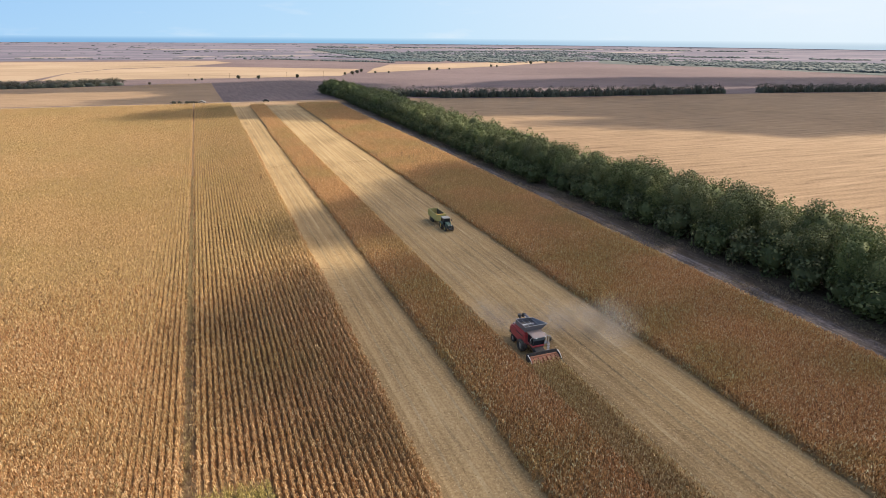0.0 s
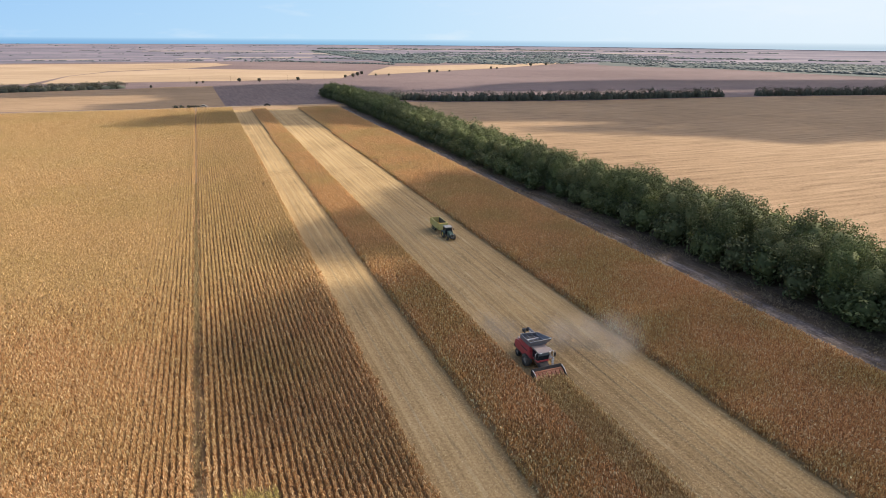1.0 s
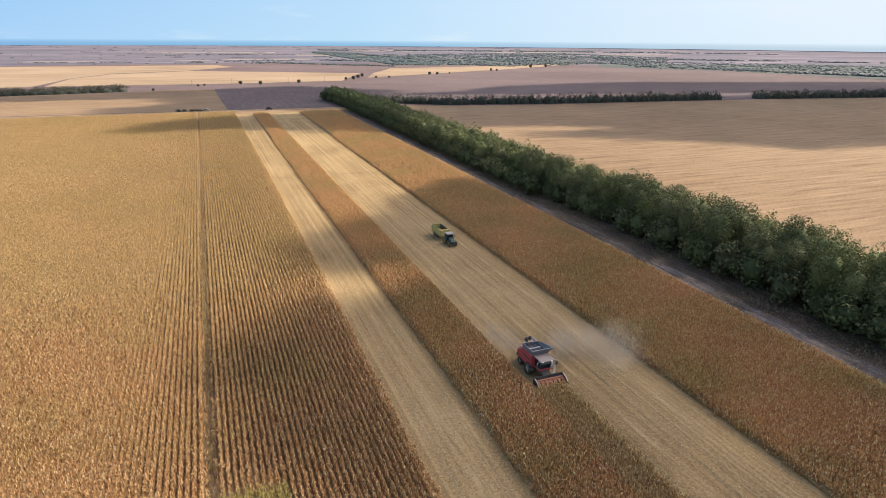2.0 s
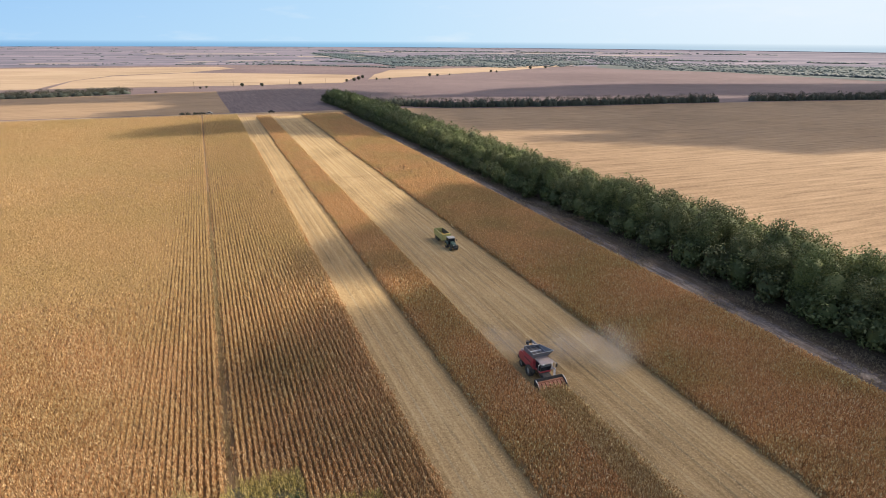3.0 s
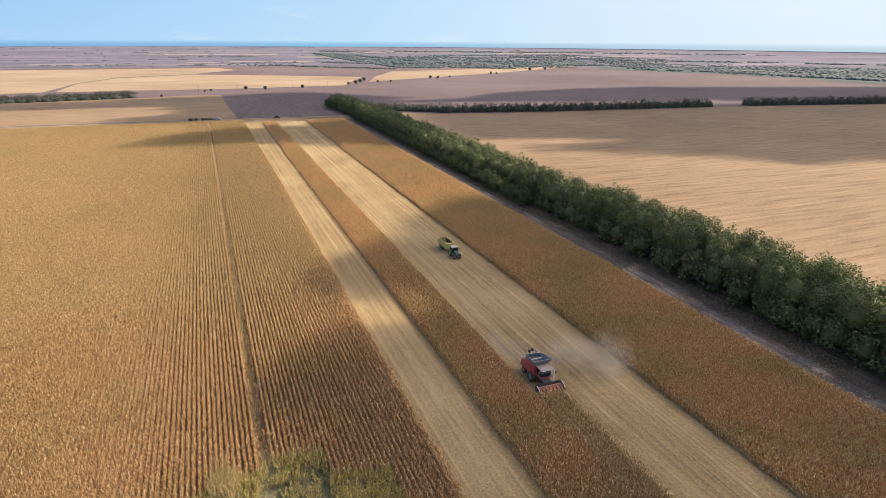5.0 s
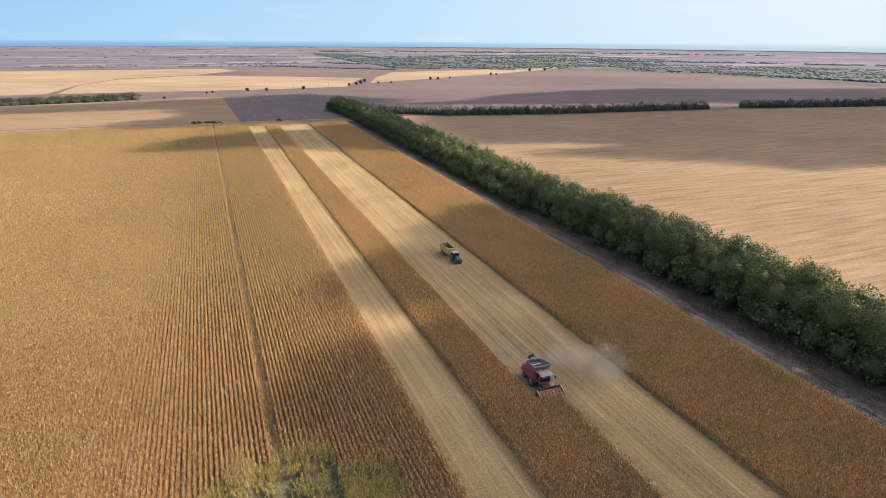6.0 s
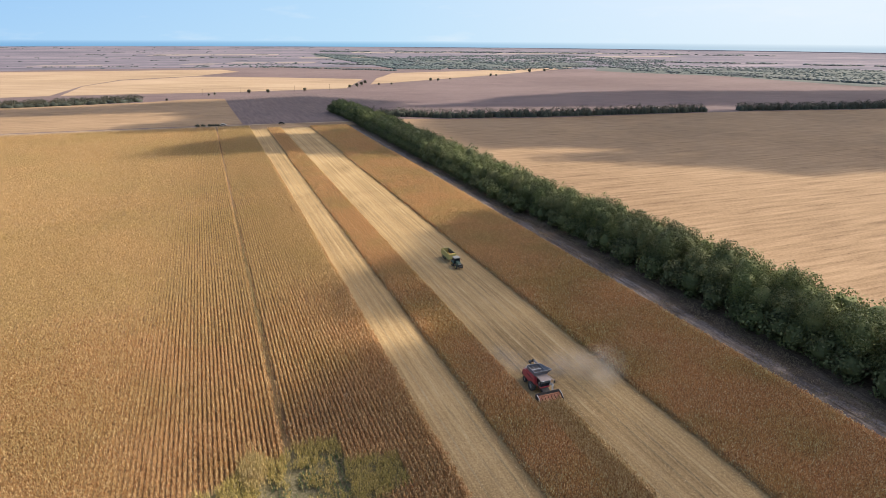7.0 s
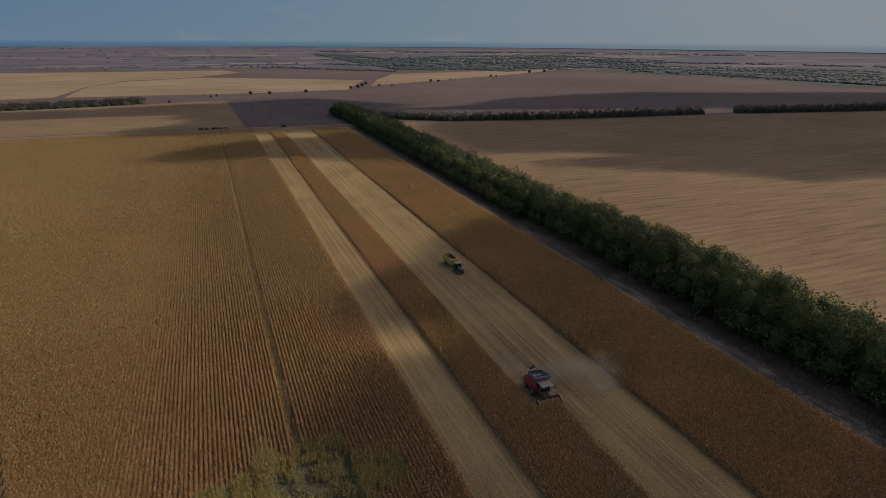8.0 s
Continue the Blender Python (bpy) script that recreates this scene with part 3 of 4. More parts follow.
def belt():
    rng = random.Random(5)
    text = "leafy dark green broadleaf tree in the shelter belt"
    near = [tree(text, 40 + i, 12.4 + (i % 3) * 0.8, 9.4 + (i % 2) * 1.4, 5400, 0.18, low=0.0) for i in range(6)]
    mid = [tree(text, 80 + i, 12.2 + (i % 3) * 0.8, 9.4 + (i % 2) * 1.4, 1700, 0.26, low=0.0) for i in range(5)]
    rear = [tree(text, 56 + i, 12.2, 9.4, 1200, 0.26, low=0.0) for i in range(2)]
    shrub = [tree("dense shrub at the foot of the shelter belt, dark with painted shade", 50 + i, 5.4 + i * 1.6, 8.6, 1000, 0.31, SHADED_SHRUB_LEAF, "shelter belt shrubs", -0.1) for i in range(2)]
    for o in shrub:
        o.name, o["category"] = "shrub", "shrub"
    y, spots, far, feet, back = -40.0, [], [], [], []
    while y < 520:
        shift = float(np.interp(y, [125, 150, 195, 205], [-1.1, 0.0, 0.0, 2.0]))
        back.append((113.0 + rng.uniform(-1.0, 1.0) - shift, y + rng.uniform(-1.8, 1.8)))
        for x in (103.5, 108.5):
            (spots if y < 190 else far).append((x + rng.uniform(-1.2, 1.2) - shift, y + rng.uniform(-1.8, 1.8)))
        feet.append((107.0 - shift + rng.uniform(-0.8, 0.8), y + rng.uniform(-1.5, 1.5)))
        feet.append((100.3 + (0.8 if y < 140 else 0) + rng.uniform(-0.8, 0.8) - (2.5 if y > 160 else 0), y + rng.uniform(-1.5, 1.5)))
        y += rng.uniform(5.0, 6.6)
    for pool, places in ((near, spots), (mid, far), (shrub, feet), (rear, back)):
        for i, (x, yy) in enumerate(places):
            s = rng.uniform(0.85, 1.03) * float(np.interp(yy, [120, 150, 200], [1.1, 0.95, 1.0]))
            m = pose(x, yy, height(yy), 0, 0, rng.uniform(0, 360)) @ Matrix.Diagonal((s, s, s * rng.uniform(0.9, 1.06), 1))
            o = pool[i] if i < len(pool) else copy_thing(pool[i % len(pool)], m)
            o.matrix_basis = m


belt()


def far_lumps(name, label, line, deep, tall, gap, seed, leaf=None, broken=True):
    """The furthest woods and hedges: uneven low domes in a row."""
    rng = np.random.default_rng(seed)
    gap = gap * 0.6
    bm = bmesh.new()
    bmesh.ops.create_icosphere(bm, subdivisions=1, radius=1)
    base = np.array([v.co for v in bm.verts])
    tri = np.array([[v.index for v in f.verts] for f in bm.faces])
    bm.free()
    vs, fs, k = [], [], 0
    for (x0, y0), (x1, y1) in zip(line, line[1:]):
        d = math.hypot(x1 - x0, y1 - y0)
        for j in range(max(1, int(d / gap))):
            for row in range(max(1, int(deep / gap))):
                u = (j + rng.uniform(0, 1)) / max(1, int(d / gap))
                x, y = x0 + (x1 - x0) * u + rng.uniform(-0.4, 0.4) * gap, y0 + (y1 - y0) * u + (row + rng.uniform(0, 0.6)) * gap
                if broken and noise.noise((x / (gap * 5), y / (gap * 5), seed)) < -0.12:
                    continue
                h = tall * (rng.uniform(0.3, 0.95) if broken else rng.uniform(0.7, 1.0))
                w = gap * (rng.uniform(0.45, 0.85) if broken else rng.uniform(0.9, 1.4))
                v = base * (1 + rng.uniform(-0.3, 0.2, (len(base), 1))) * [w, w * 0.8, h] + [x, y, height(y)]
                vs.append(v), fs.append(tri + k)
                k += len(v)
    ob = raw(name, np.concatenate(vs), np.concatenate(fs), leaf or WOOD_MID)
    return tagged(ob, label, "woodland", kind="stuff")


def far_wood(name, label, line, deep, tall, gap, size, seed, n=60, leaf=WOOD_LEAF):
    """A far strip of woodland: crowns along a line."""
    rng = np.random.default_rng(seed)
    vs, fs, k = [], [], 0
    for (x0, y0), (x1, y1) in zip(line, line[1:]):
        d = math.hypot(x1 - x0, y1 - y0)
        for j in range(max(1, int(d / gap))):
            for row in range(max(1, int(deep / gap))):
                u = (j + rng.uniform(0, 1)) / max(1, int(d / gap))
                x = x0 + (x1 - x0) * u + rng.uniform(-0.3, 0.3) * gap
                y = y0 + (y1 - y0) * u + row * gap + rng.uniform(0, 0.5) * gap
                h = tall * rng.uniform(0.75, 1.1)
                v, f = crown_leaves(rng, (x, y, height(y) + h * 0.5), (gap * 0.85, gap * 0.85, h * 0.55), n, size)
                vs.append(v), fs.append(f + k)
                k += len(v)
    ob = raw(name, np.concatenate(vs), np.concatenate(fs), leaf)
    return tagged(ob, label, "woodland", kind="stuff")


far_wood("cross_belt", "dark olive tree strip across the far fields", [(118, 462), (173, 422), (258, 406), (405, 392)], 10, 8.3, 4.6, 0.26, 60, 260)
far_wood("cross_belt", "dark olive tree strip beyond a gap", [(440, 389), (554, 367), (800, 330)], 10, 8.3, 4.6, 0.3, 61, 220)
# added core lumps close the gaps between the far crowns
far_lumps("undergrowth", "added core lumps inside the cross belt, dark with painted shade", [(120, 464), (173, 425), (258, 409), (405, 395)], 8, 5.8, 5.0, 90, WOOD_DARK, False)
far_lumps("undergrowth", "added core lumps inside the cross belt, dark with painted shade", [(441, 392), (554, 370), (800, 333)], 8, 5.8, 5.0, 91, WOOD_DARK, False)
far_lumps("undergrowth", "added core lumps inside the copse, dark with painted shade", [(-330, 642), (-165, 681), (-123, 692), (-72, 713)], 26, 4.2, 8.0, 92, WOOD_DARK, False)
far_wood("copse", "dark copse between far fields", [(-330, 640), (-165, 679), (-123, 690), (-70, 711)], 30, 7.5, 7, 0.36, 62, 260)
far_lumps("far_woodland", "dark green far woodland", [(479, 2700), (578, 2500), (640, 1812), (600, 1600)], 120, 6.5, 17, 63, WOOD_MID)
far_lumps("far_hedges", "thin green hedge between far fields, greyed with painted haze", [(-420, 1760), (-300, 1750), (-150, 1740)], 9, 3.5, 8, 67)
far_lumps("far_hedges", "broken green hedge with scattered bushes, greyed with painted haze", [(150, 1680), (330, 1480), (430, 1390)], 40, 4.5, 13, 68)
far_lumps("far_hedges", "thin green hedge between far fields, greyed with painted haze", [(-100, 2380), (400, 2500)], 12, 5, 11, 69)
far_lumps("far_woodland", "green woodland along the coast, greyed with painted haze", [(600, 3200), (1600, 2900), (2600, 2200)], 160, 7, 40, 70)
far_lumps("far_woodland", "green woodland along the coast, greyed with painted haze", [(1100, 1900), (1700, 1500), (2100, 1000)], 100, 6, 26, 71)
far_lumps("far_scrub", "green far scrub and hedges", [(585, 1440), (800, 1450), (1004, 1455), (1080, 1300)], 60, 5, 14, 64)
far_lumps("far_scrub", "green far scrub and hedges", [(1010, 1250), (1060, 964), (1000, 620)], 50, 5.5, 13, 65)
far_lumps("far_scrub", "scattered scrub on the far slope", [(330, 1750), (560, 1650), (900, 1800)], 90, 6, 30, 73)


def wood_patch(label, outline, n, size, tall, seed, leaf):
    """Woodland seen from afar: uneven crowns over a piece of land, thinner where the ground is poor."""
    rng = np.random.default_rng(seed)
    bm = bmesh.new()
    bmesh.ops.create_icosphere(bm, subdivisions=1, radius=1)
    base = np.array([v.co for v in bm.verts])
    tri = np.array([[v.index for v in f.verts] for f in bm.faces])
    bm.free()
    xs, ys = [p[0] for p in outline], [p[1] for p in outline]
    px, py = rng.uniform(min(xs), max(xs), n), rng.uniform(min(ys), max(ys), n)
    ok = inside(px, py, outline)
    vs, fs = [], []
    for x, y in zip(px[ok], py[ok]):
        if noise.noise((x / 90, y / 160, seed)) + rng.uniform(-0.3, 0.36) < 0:
            continue
        w = size * rng.uniform(0.6, 1.5)
        fs.append(tri + len(vs) * len(base))
        vs.append(base * (1 + rng.uniform(-0.3, 0.25, (len(base), 1))) * [w, w * 0.9, tall * rng.uniform(0.5, 1.1)] + [x, y, height(y)])
    tagged(raw("far_woodland", np.concatenate(vs), np.concatenate(fs), leaf), label, "woodland", kind="stuff")


wood_patch("dark green wood on the far slope, blued with painted haze", [(483, 2872), (656, 2641), (624, 1914), (603, 1517), (552, 1426), (454, 1483), (448, 1950)], 7500, 6, 3.0, 81, PATCH_LEAF)
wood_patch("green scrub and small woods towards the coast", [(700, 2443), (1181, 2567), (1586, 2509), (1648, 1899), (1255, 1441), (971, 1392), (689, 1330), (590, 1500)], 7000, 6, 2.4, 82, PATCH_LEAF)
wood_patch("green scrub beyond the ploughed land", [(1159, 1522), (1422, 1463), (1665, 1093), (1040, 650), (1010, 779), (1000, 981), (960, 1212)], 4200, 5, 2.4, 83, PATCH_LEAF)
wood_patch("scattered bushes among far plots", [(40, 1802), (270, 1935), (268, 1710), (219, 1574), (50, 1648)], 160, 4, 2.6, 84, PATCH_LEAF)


def plain_scrub():
    """Bushes, hedge ends and small woods strewn over the far plain."""
    rng = np.random.default_rng(77)
    bm = bmesh.new()
    bmesh.ops.create_icosphere(bm, subdivisions=1, radius=1)
    base = np.array([v.co for v in bm.verts])
    tri = np.array([[v.index for v in f.verts] for f in bm.faces])
    bm.free()
    vs, fs, k = [], [], 0
    for i in range(330):
        y = 1640 + 2900 * rng.uniform(0, 1) ** 0.9
        x = rng.uniform(-0.42, 0.95) * y
        if x > 0.1 * y and rng.uniform() < 0.25:
            continue
        run = int(rng.choice([1, 2, 4, 9], p=[0.35, 0.25, 0.22, 0.18]))
        size = rng.uniform(1.0, 2.4) * (1 + y / 6000)
        for j in range(run):
            v = base * (1 + rng.uniform(-0.3, 0.2, (len(base), 1))) * [size * rng.uniform(1.2, 3.2), size * 1.2, size * rng.uniform(0.6, 1.1)]
            vs.append(v + [x + j * size * 2.4, y + rng.uniform(-8, 8) + j * rng.uniform(-3, 6), height(y)])
            fs.append(tri + k)
            k += len(v)
    tagged(raw("plain_scrub", np.concatenate(vs), np.concatenate(fs), WOOD_HAZED), "bushes strewn over the far plain, blue-green with painted haze", "scrub", kind="stuff")


plain_scrub()


# ---------------------------------------------------------------- machines
def paint(name, base, rough=0.4, metal=0.0, dust=0.35):
    """Vehicle paint under field dust."""
    m = mat(name, base, rough, metal)
    n = Net(m)
    d = n.ramp(n.noise(2.5, detail=5, rough=0.7), [(0.4, (0, 0, 0)), (0.75, (1, 1, 1))])
    n.color(n.mix(n.math('MULTIPLY', d, dust), base, (0.34, 0.27, 0.19)))
    n.t.links.new(n.math('ADD', n.math('MULTIPLY', d, 0.4), rough, True), n.b.inputs["Roughness"])
    return m


RED = paint("harvester_red", (0.34, 0.024, 0.034), 0.4)
ORANGE = paint("snout_red", (0.25, 0.075, 0.03), 0.6, dust=0.45)
BLACK = paint("black_plastic", (0.02, 0.02, 0.022), 0.6, dust=0.2)
GREY = paint("tank_grey", (0.135, 0.148, 0.175), 0.5, 0.2)
# Dark colour lends the shallow tank a shaded depth.
TANK_IN = paint("tank_inside_shade", (0.075, 0.075, 0.082), 0.9, dust=0.5)
SILVER = paint("galvanised_steel", (0.42, 0.43, 0.45), 0.4, 0.7)
CREAM = paint("cab_roof_cream", (0.36, 0.335, 0.295), 0.5)
ROOF = paint("dusty_roof", (0.30, 0.235, 0.215), 0.6)
RUBBER = paint("tyre_rubber", (0.025, 0.024, 0.023), 0.9, dust=0.5)
GLASS = mat("tinted_glass", (0.015, 0.02, 0.025), 0.08)
TEAL = paint("tractor_green", (0.018, 0.075, 0.06), 0.35)
TRAILER = paint("trailer_yellow_green", (0.40, 0.355, 0.115), 0.55, dust=0.45)
TRAILER_IN = paint("trailer_inside", (0.06, 0.055, 0.045), 0.8)
GRAIN = mat("maize_grain", (0.72, 0.45, 0.10), 0.85)
RIM_YELLOW = paint("rim_yellow", (0.55, 0.42, 0.06), 0.5)
WHITE = paint("white_paint", (0.75, 0.75, 0.74), 0.45)
LAMP = mat("lamp_glass", (0.8, 0.8, 0.75), 0.15)


def box(bm, x0, x1, y0, y1, z0, z1, bevel=0.04, m=None):
    c = Matrix.Translation(((x0 + x1) / 2, (y0 + y1) / 2, (z0 + z1) / 2)) @ Matrix.Diagonal((x1 - x0, y1 - y0, z1 - z0, 1))
    r = bmesh.ops.create_cube(bm, size=1.0, matrix=(m @ c) if m is not None else c)
    if bevel:
        es = {e for v in r["verts"] for e in v.link_edges}
        bmesh.ops.bevel(bm, geom=list(es), offset=bevel, segments=2, affect='EDGES', profile=0.6)
    return bm


def prism(bm, side, x0, x1, bevel=0.05):
    """A solid from its side view, a list of (y, z), between x0 and x1."""
    a = [bm.verts.new((x0, y, z)) for y, z in side]
    b = [bm.verts.new((x1, y, z)) for y, z in side]
    fs = [bm.faces.new(a), bm.faces.new(b[::-1])]
    for i in range(len(side)):
        j = (i + 1) % len(side)
        fs.append(bm.faces.new((a[i], b[i], b[j], a[j])))
    bmesh.ops.recalc_face_normals(bm, faces=fs)
    if bevel:
        es = {e for f in fs for e in f.edges}
        bmesh.ops.bevel(bm, geom=list(es), offset=bevel, segments=2, affect='EDGES', profile=0.6)
    return bm


def tube(bm, pts, r, n=8):
    for p, q in zip(pts, pts[1:]):
        limb(bm, p, q, r, r, n)
    for p in pts[1:-1]:
        bmesh.ops.create_icosphere(bm, subdivisions=1, radius=r, matrix=Matrix.Translation(p))
    return bm


def wheel(parent, x, y, r, w, rim_mat, side):
    hub = new("wheel")
    hub.parent = parent
    hub.location = (x, y, r)
    bm = bmesh.new()
    prof = [(-w / 2, r * 0.58), (-w / 2, r * 0.88), (-w * 0.36, r * 0.97), (w * 0.36, r * 0.97), (w / 2, r * 0.88), (w / 2, r * 0.58)]
    n = 28
    rings = [[bm.verts.new((px, pr * math.cos(2 * math.pi * i / n), pr * math.sin(2 * math.pi * i / n))) for px, pr in prof] for i in range(n)]
    for i in range(n):
        a, b = rings[i], rings[(i + 1) % n]
        for j in range(len(prof)):
            k = (j + 1) % len(prof)
            bm.faces.new((a[j], a[k], b[k], b[j]))
    for i in range(22):                                   # lugs
        a = 2 * math.pi * i / 22
        for sgn in (-1, 1):
            m = Matrix.Rotation(a + sgn * 0.06, 4, 'X') @ Matrix.Translation((sgn * w * 0.2, 0, r * 0.98)) @ Matrix.Rotation(sgn * 0.6, 4, 'Z')
            box(bm, -w * 0.24, w * 0.24, -0.03, 0.03, -0.03, 0.03, 0, m)
    bmesh.ops.recalc_face_normals(bm, faces=bm.faces[:])
    part("tyre", bm, RUBBER, hub, "black ribbed rubber tyre")
    bm = bmesh.new()
    bmesh.ops.create_cone(bm, segments=24, radius1=r * 0.6, radius2=r * 0.6, depth=w * 0.5, cap_ends=True, matrix=Matrix.Rotation(math.pi / 2, 4, 'Y'))
    bmesh.ops.create_cone(bm, segments=12, radius1=r * 0.22, radius2=r * 0.18, depth=w * 0.8, cap_ends=True, matrix=Matrix.Rotation(math.pi / 2, 4, 'Y'))
    for i in range(8):
        a = math.pi / 4 * i
        bmesh.ops.create_cone(bm, segments=6, radius1=0.03, radius2=0.03, depth=w * 0.56, cap_ends=True,
                              matrix=Matrix.Translation((0, math.cos(a) * r * 0.35, math.sin(a) * r * 0.35)) @ Matrix.Rotation(math.pi / 2, 4, 'Y'))
    part("rim", bm, rim_mat, hub, "bolted steel wheel rim")
    return hub, r


def harvester():
    h = thing("combine_harvester", "dusty red combine harvester with a maize header and open grain tank", "combine harvester")
    B = bmesh.new
    part("body", prism(B(), [(-0.7, 1.25), (-0.7, 2.95), (2.7, 2.95), (3.8, 2.6), (4.1, 1.9), (3.7, 1.35), (1.2, 1.1)], -1.48, 1.48, 0.1), RED, h)
    for x in (-1.5, 1.5):
        s = math.copysign(1, x)
        part("side_panel", box(B(), min(x, x + s * 0.06), max(x, x + s * 0.06), -0.4, 2.1, 1.35, 2.8, 0.03), RED, h)
        part("side_panel", box(B(), min(x, x + s * 0.06), max(x, x + s * 0.06), 2.16, 3.6, 1.5, 2.55, 0.03), RED, h)
        part("side_stripe", box(B(), min(x + s * 0.06, x + s * 0.075), max(x + s * 0.06, x + s * 0.075), -0.2, 1.9, 2.45, 2.62, 0), BLACK, h, "black trim stripe")
        part("lower_frame", box(B(), x * 0.8 - 0.1, x * 0.8 + 0.1, -1.0, 3.4, 0.85, 1.3), BLACK, h, "dark chassis rail")
    part("chaff_hood", prism(B(), [(3.7, 1.0), (3.7, 2.0), (4.5, 1.6), (4.7, 0.9)], -1.2, 1.2, 0.05), BLACK, h, "black chaff spreader hood")
    part("engine_deck", box(B(), -1.25, 1.25, 2.7, 3.6, 2.75, 3.05, 0.06), ROOF, h, "dusty pinkish engine deck")
    part("radiator_screen", box(B(), -1.53, -1.45, 2.5, 3.4, 1.8, 2.5, 0.02), GREY, h, "round grey radiator screen box")
    part("exhaust", tube(B(), [(0.7, 3.1, 2.9), (0.7, 3.1, 3.7), (0.7, 3.35, 3.85)], 0.09), SILVER, h)
    part("grain_tank", box(B(), -1.4, 1.4, -0.5, 2.7, 2.9, 3.3, 0.05), RED, h)
    # flared tank flaps
    rim0, rim1 = [(-1.3, -0.45), (1.3, -0.45), (1.3, 2.6), (-1.3, 2.6)], [(-1.7, -1.05), (1.95, -1.2), (1.5, 2.45), (-1.4, 2.4)]
    for i in range(4):
        j = (i + 1) % 4
        bm = B()
        ring = [Vector((*rim0[i], 3.25)), Vector((*rim0[j], 3.25)), Vector((*rim1[j], (4.4, 4.5, 3.9, 4.15)[j])), Vector((*rim1[i], (4.4, 4.5, 3.9, 4.15)[i]))]
        nrm = (ring[1] - ring[0]).cross(ring[3] - ring[0]).normalized() * 0.04
        a, b = [bm.verts.new(p) for p in ring], [bm.verts.new(p + nrm) for p in ring]
        bm.faces.new(a), bm.faces.new(b[::-1])
        for k in range(4):
            bm.faces.new((a[k], b[k], b[(k + 1) % 4], a[(k + 1) % 4]))
        bmesh.ops.recalc_face_normals(bm, faces=bm.faces[:])
        part("tank_flap", bm, GREY, h, "grey steel grain tank flap")
    rim = [Vector((*rim1[i], (4.4, 4.5, 3.9, 4.15)[i])) for i in range(4)]
    for i in range(4):
        part("flap_rim", tube(B(), [rim[i], rim[(i + 1) % 4]], 0.035, 6), SILVER, h, "bright steel rim of the tank")
        part("flap_stay", tube(B(), [rim[i], Vector((*rim0[i], 3.3))], 0.03, 6), SILVER, h, "steel corner stay")
    part("tank_floor", box(B(), -1.28, 1.28, -0.4, 2.58, 3.31, 3.35, 0), TANK_IN, h, "inside of the grain tank, dark with painted shade")
    part("cross_auger", tube(B(), [(-1.0, 1.1, 3.6), (1.0, 1.1, 3.6)], 0.12), SILVER, h)
    for x in (-1.2, -0.4, 0.4, 1.2):
        part("tank_brace", tube(B(), [(x, -0.85, 3.9), (x, 2.3, 3.85)], 0.03, 5), SILVER, h)
    # unloading auger folded back along the far side
    part("unloading_auger", tube(B(), [(1.45, 1.6, 3.0), (1.6, 1.9, 3.3), (1.35, 4.6, 3.45)], 0.2, 10), GREY, h, "dusty grey unloading auger tube")
    part("auger_spout", tube(B(), [(1.35, 4.5, 3.45), (1.3, 4.9, 3.4), (1.3, 5.1, 3.0)], 0.24, 10), BLACK, h, "black rubber auger spout")
    part("rear_mast", tube(B(), [(-0.2, 2.9, 2.95), (-0.3, 3.0, 3.7), (-0.4, 3.1, 4.2)], 0.16, 8), BLACK, h, "black air intake stack")
    part("intake_cap", tube(B(), [(-0.4, 3.05, 4.1), (-0.45, 3.1, 4.5)], 0.3, 10), BLACK, h)
    # cab
    part("cab_glass", prism(B(), [(-0.75, 1.75), (-0.75, 3.22), (-2.2, 3.22), (-2.45, 2.6), (-2.25, 1.75)], -0.92, 0.92, 0.05), GLASS, h, "dark tinted cab windows")
    part("cab_floor", box(B(), -1.0, 1.0, -2.3, -0.6, 1.5, 1.78, 0.05), RED, h)
    part("cab_roof", prism(B(), [(-0.5, 3.22), (-0.5, 3.38), (-1.6, 3.46), (-2.75, 3.36), (-2.8, 3.24)], -1.12, 1.12, 0.06), ROOF, h, "dusty pale cab roof")
    for x in (-0.93, 0.93):
        part("cab_pillar", tube(B(), [(x, -2.2, 1.75), (x, -2.42, 2.6), (x, -2.18, 3.25)], 0.045, 6), BLACK, h)
        part("cab_pillar", tube(B(), [(x, -0.8, 1.75), (x, -0.8, 3.25)], 0.05, 6), BLACK, h)
        part("roof_lamp", box(B(), x * 0.8 - 0.12, x * 0.8 + 0.12, -2.88, -2.78, 3.24, 3.36, 0.02), LAMP, h)
        s = math.copysign(1, x)
        part("mirror_arm", tube(B(), [(x, -2.3, 3.3), (x + s * 0.75, -2.75, 3.25), (x + s * 0.75, -2.75, 2.5)], 0.035, 6), SILVER, h)
        part("mirror", box(B(), x + s * 0.75 - 0.14, x + s * 0.75 + 0.14, -2.83, -2.75, 2.45, 3.0, 0.03), BLACK, h)
    # platform, rail and ladder
    part("platform", box(B(), 0.95, 1.85, -2.1, -0.7, 1.7, 1.78, 0.02), GREY, h)
    for y in (-2.1, -1.4, -0.7):
        part("handrail", tube(B(), [(1.82, y, 1.78), (1.82, y, 2.8)], 0.03, 6), WHITE, h, "pale handrail")
    part("handrail", tube(B(), [(1.82, -2.1, 2.8), (1.82, -0.7, 2.8)], 0.03, 6), WHITE, h, "pale handrail")
    for k in range(5):
        part("ladder_step", box(B(), 1.75, 2.15, -2.05, -1.75, 0.45 + 0.27 * k, 0.5 + 0.27 * k, 0.01), SILVER, h)
    for y in (-2.06, -1.74):
        part("ladder_rail", tube(B(), [(2.1, y, 0.4), (1.85, y, 1.75)], 0.025, 6), SILVER, h)
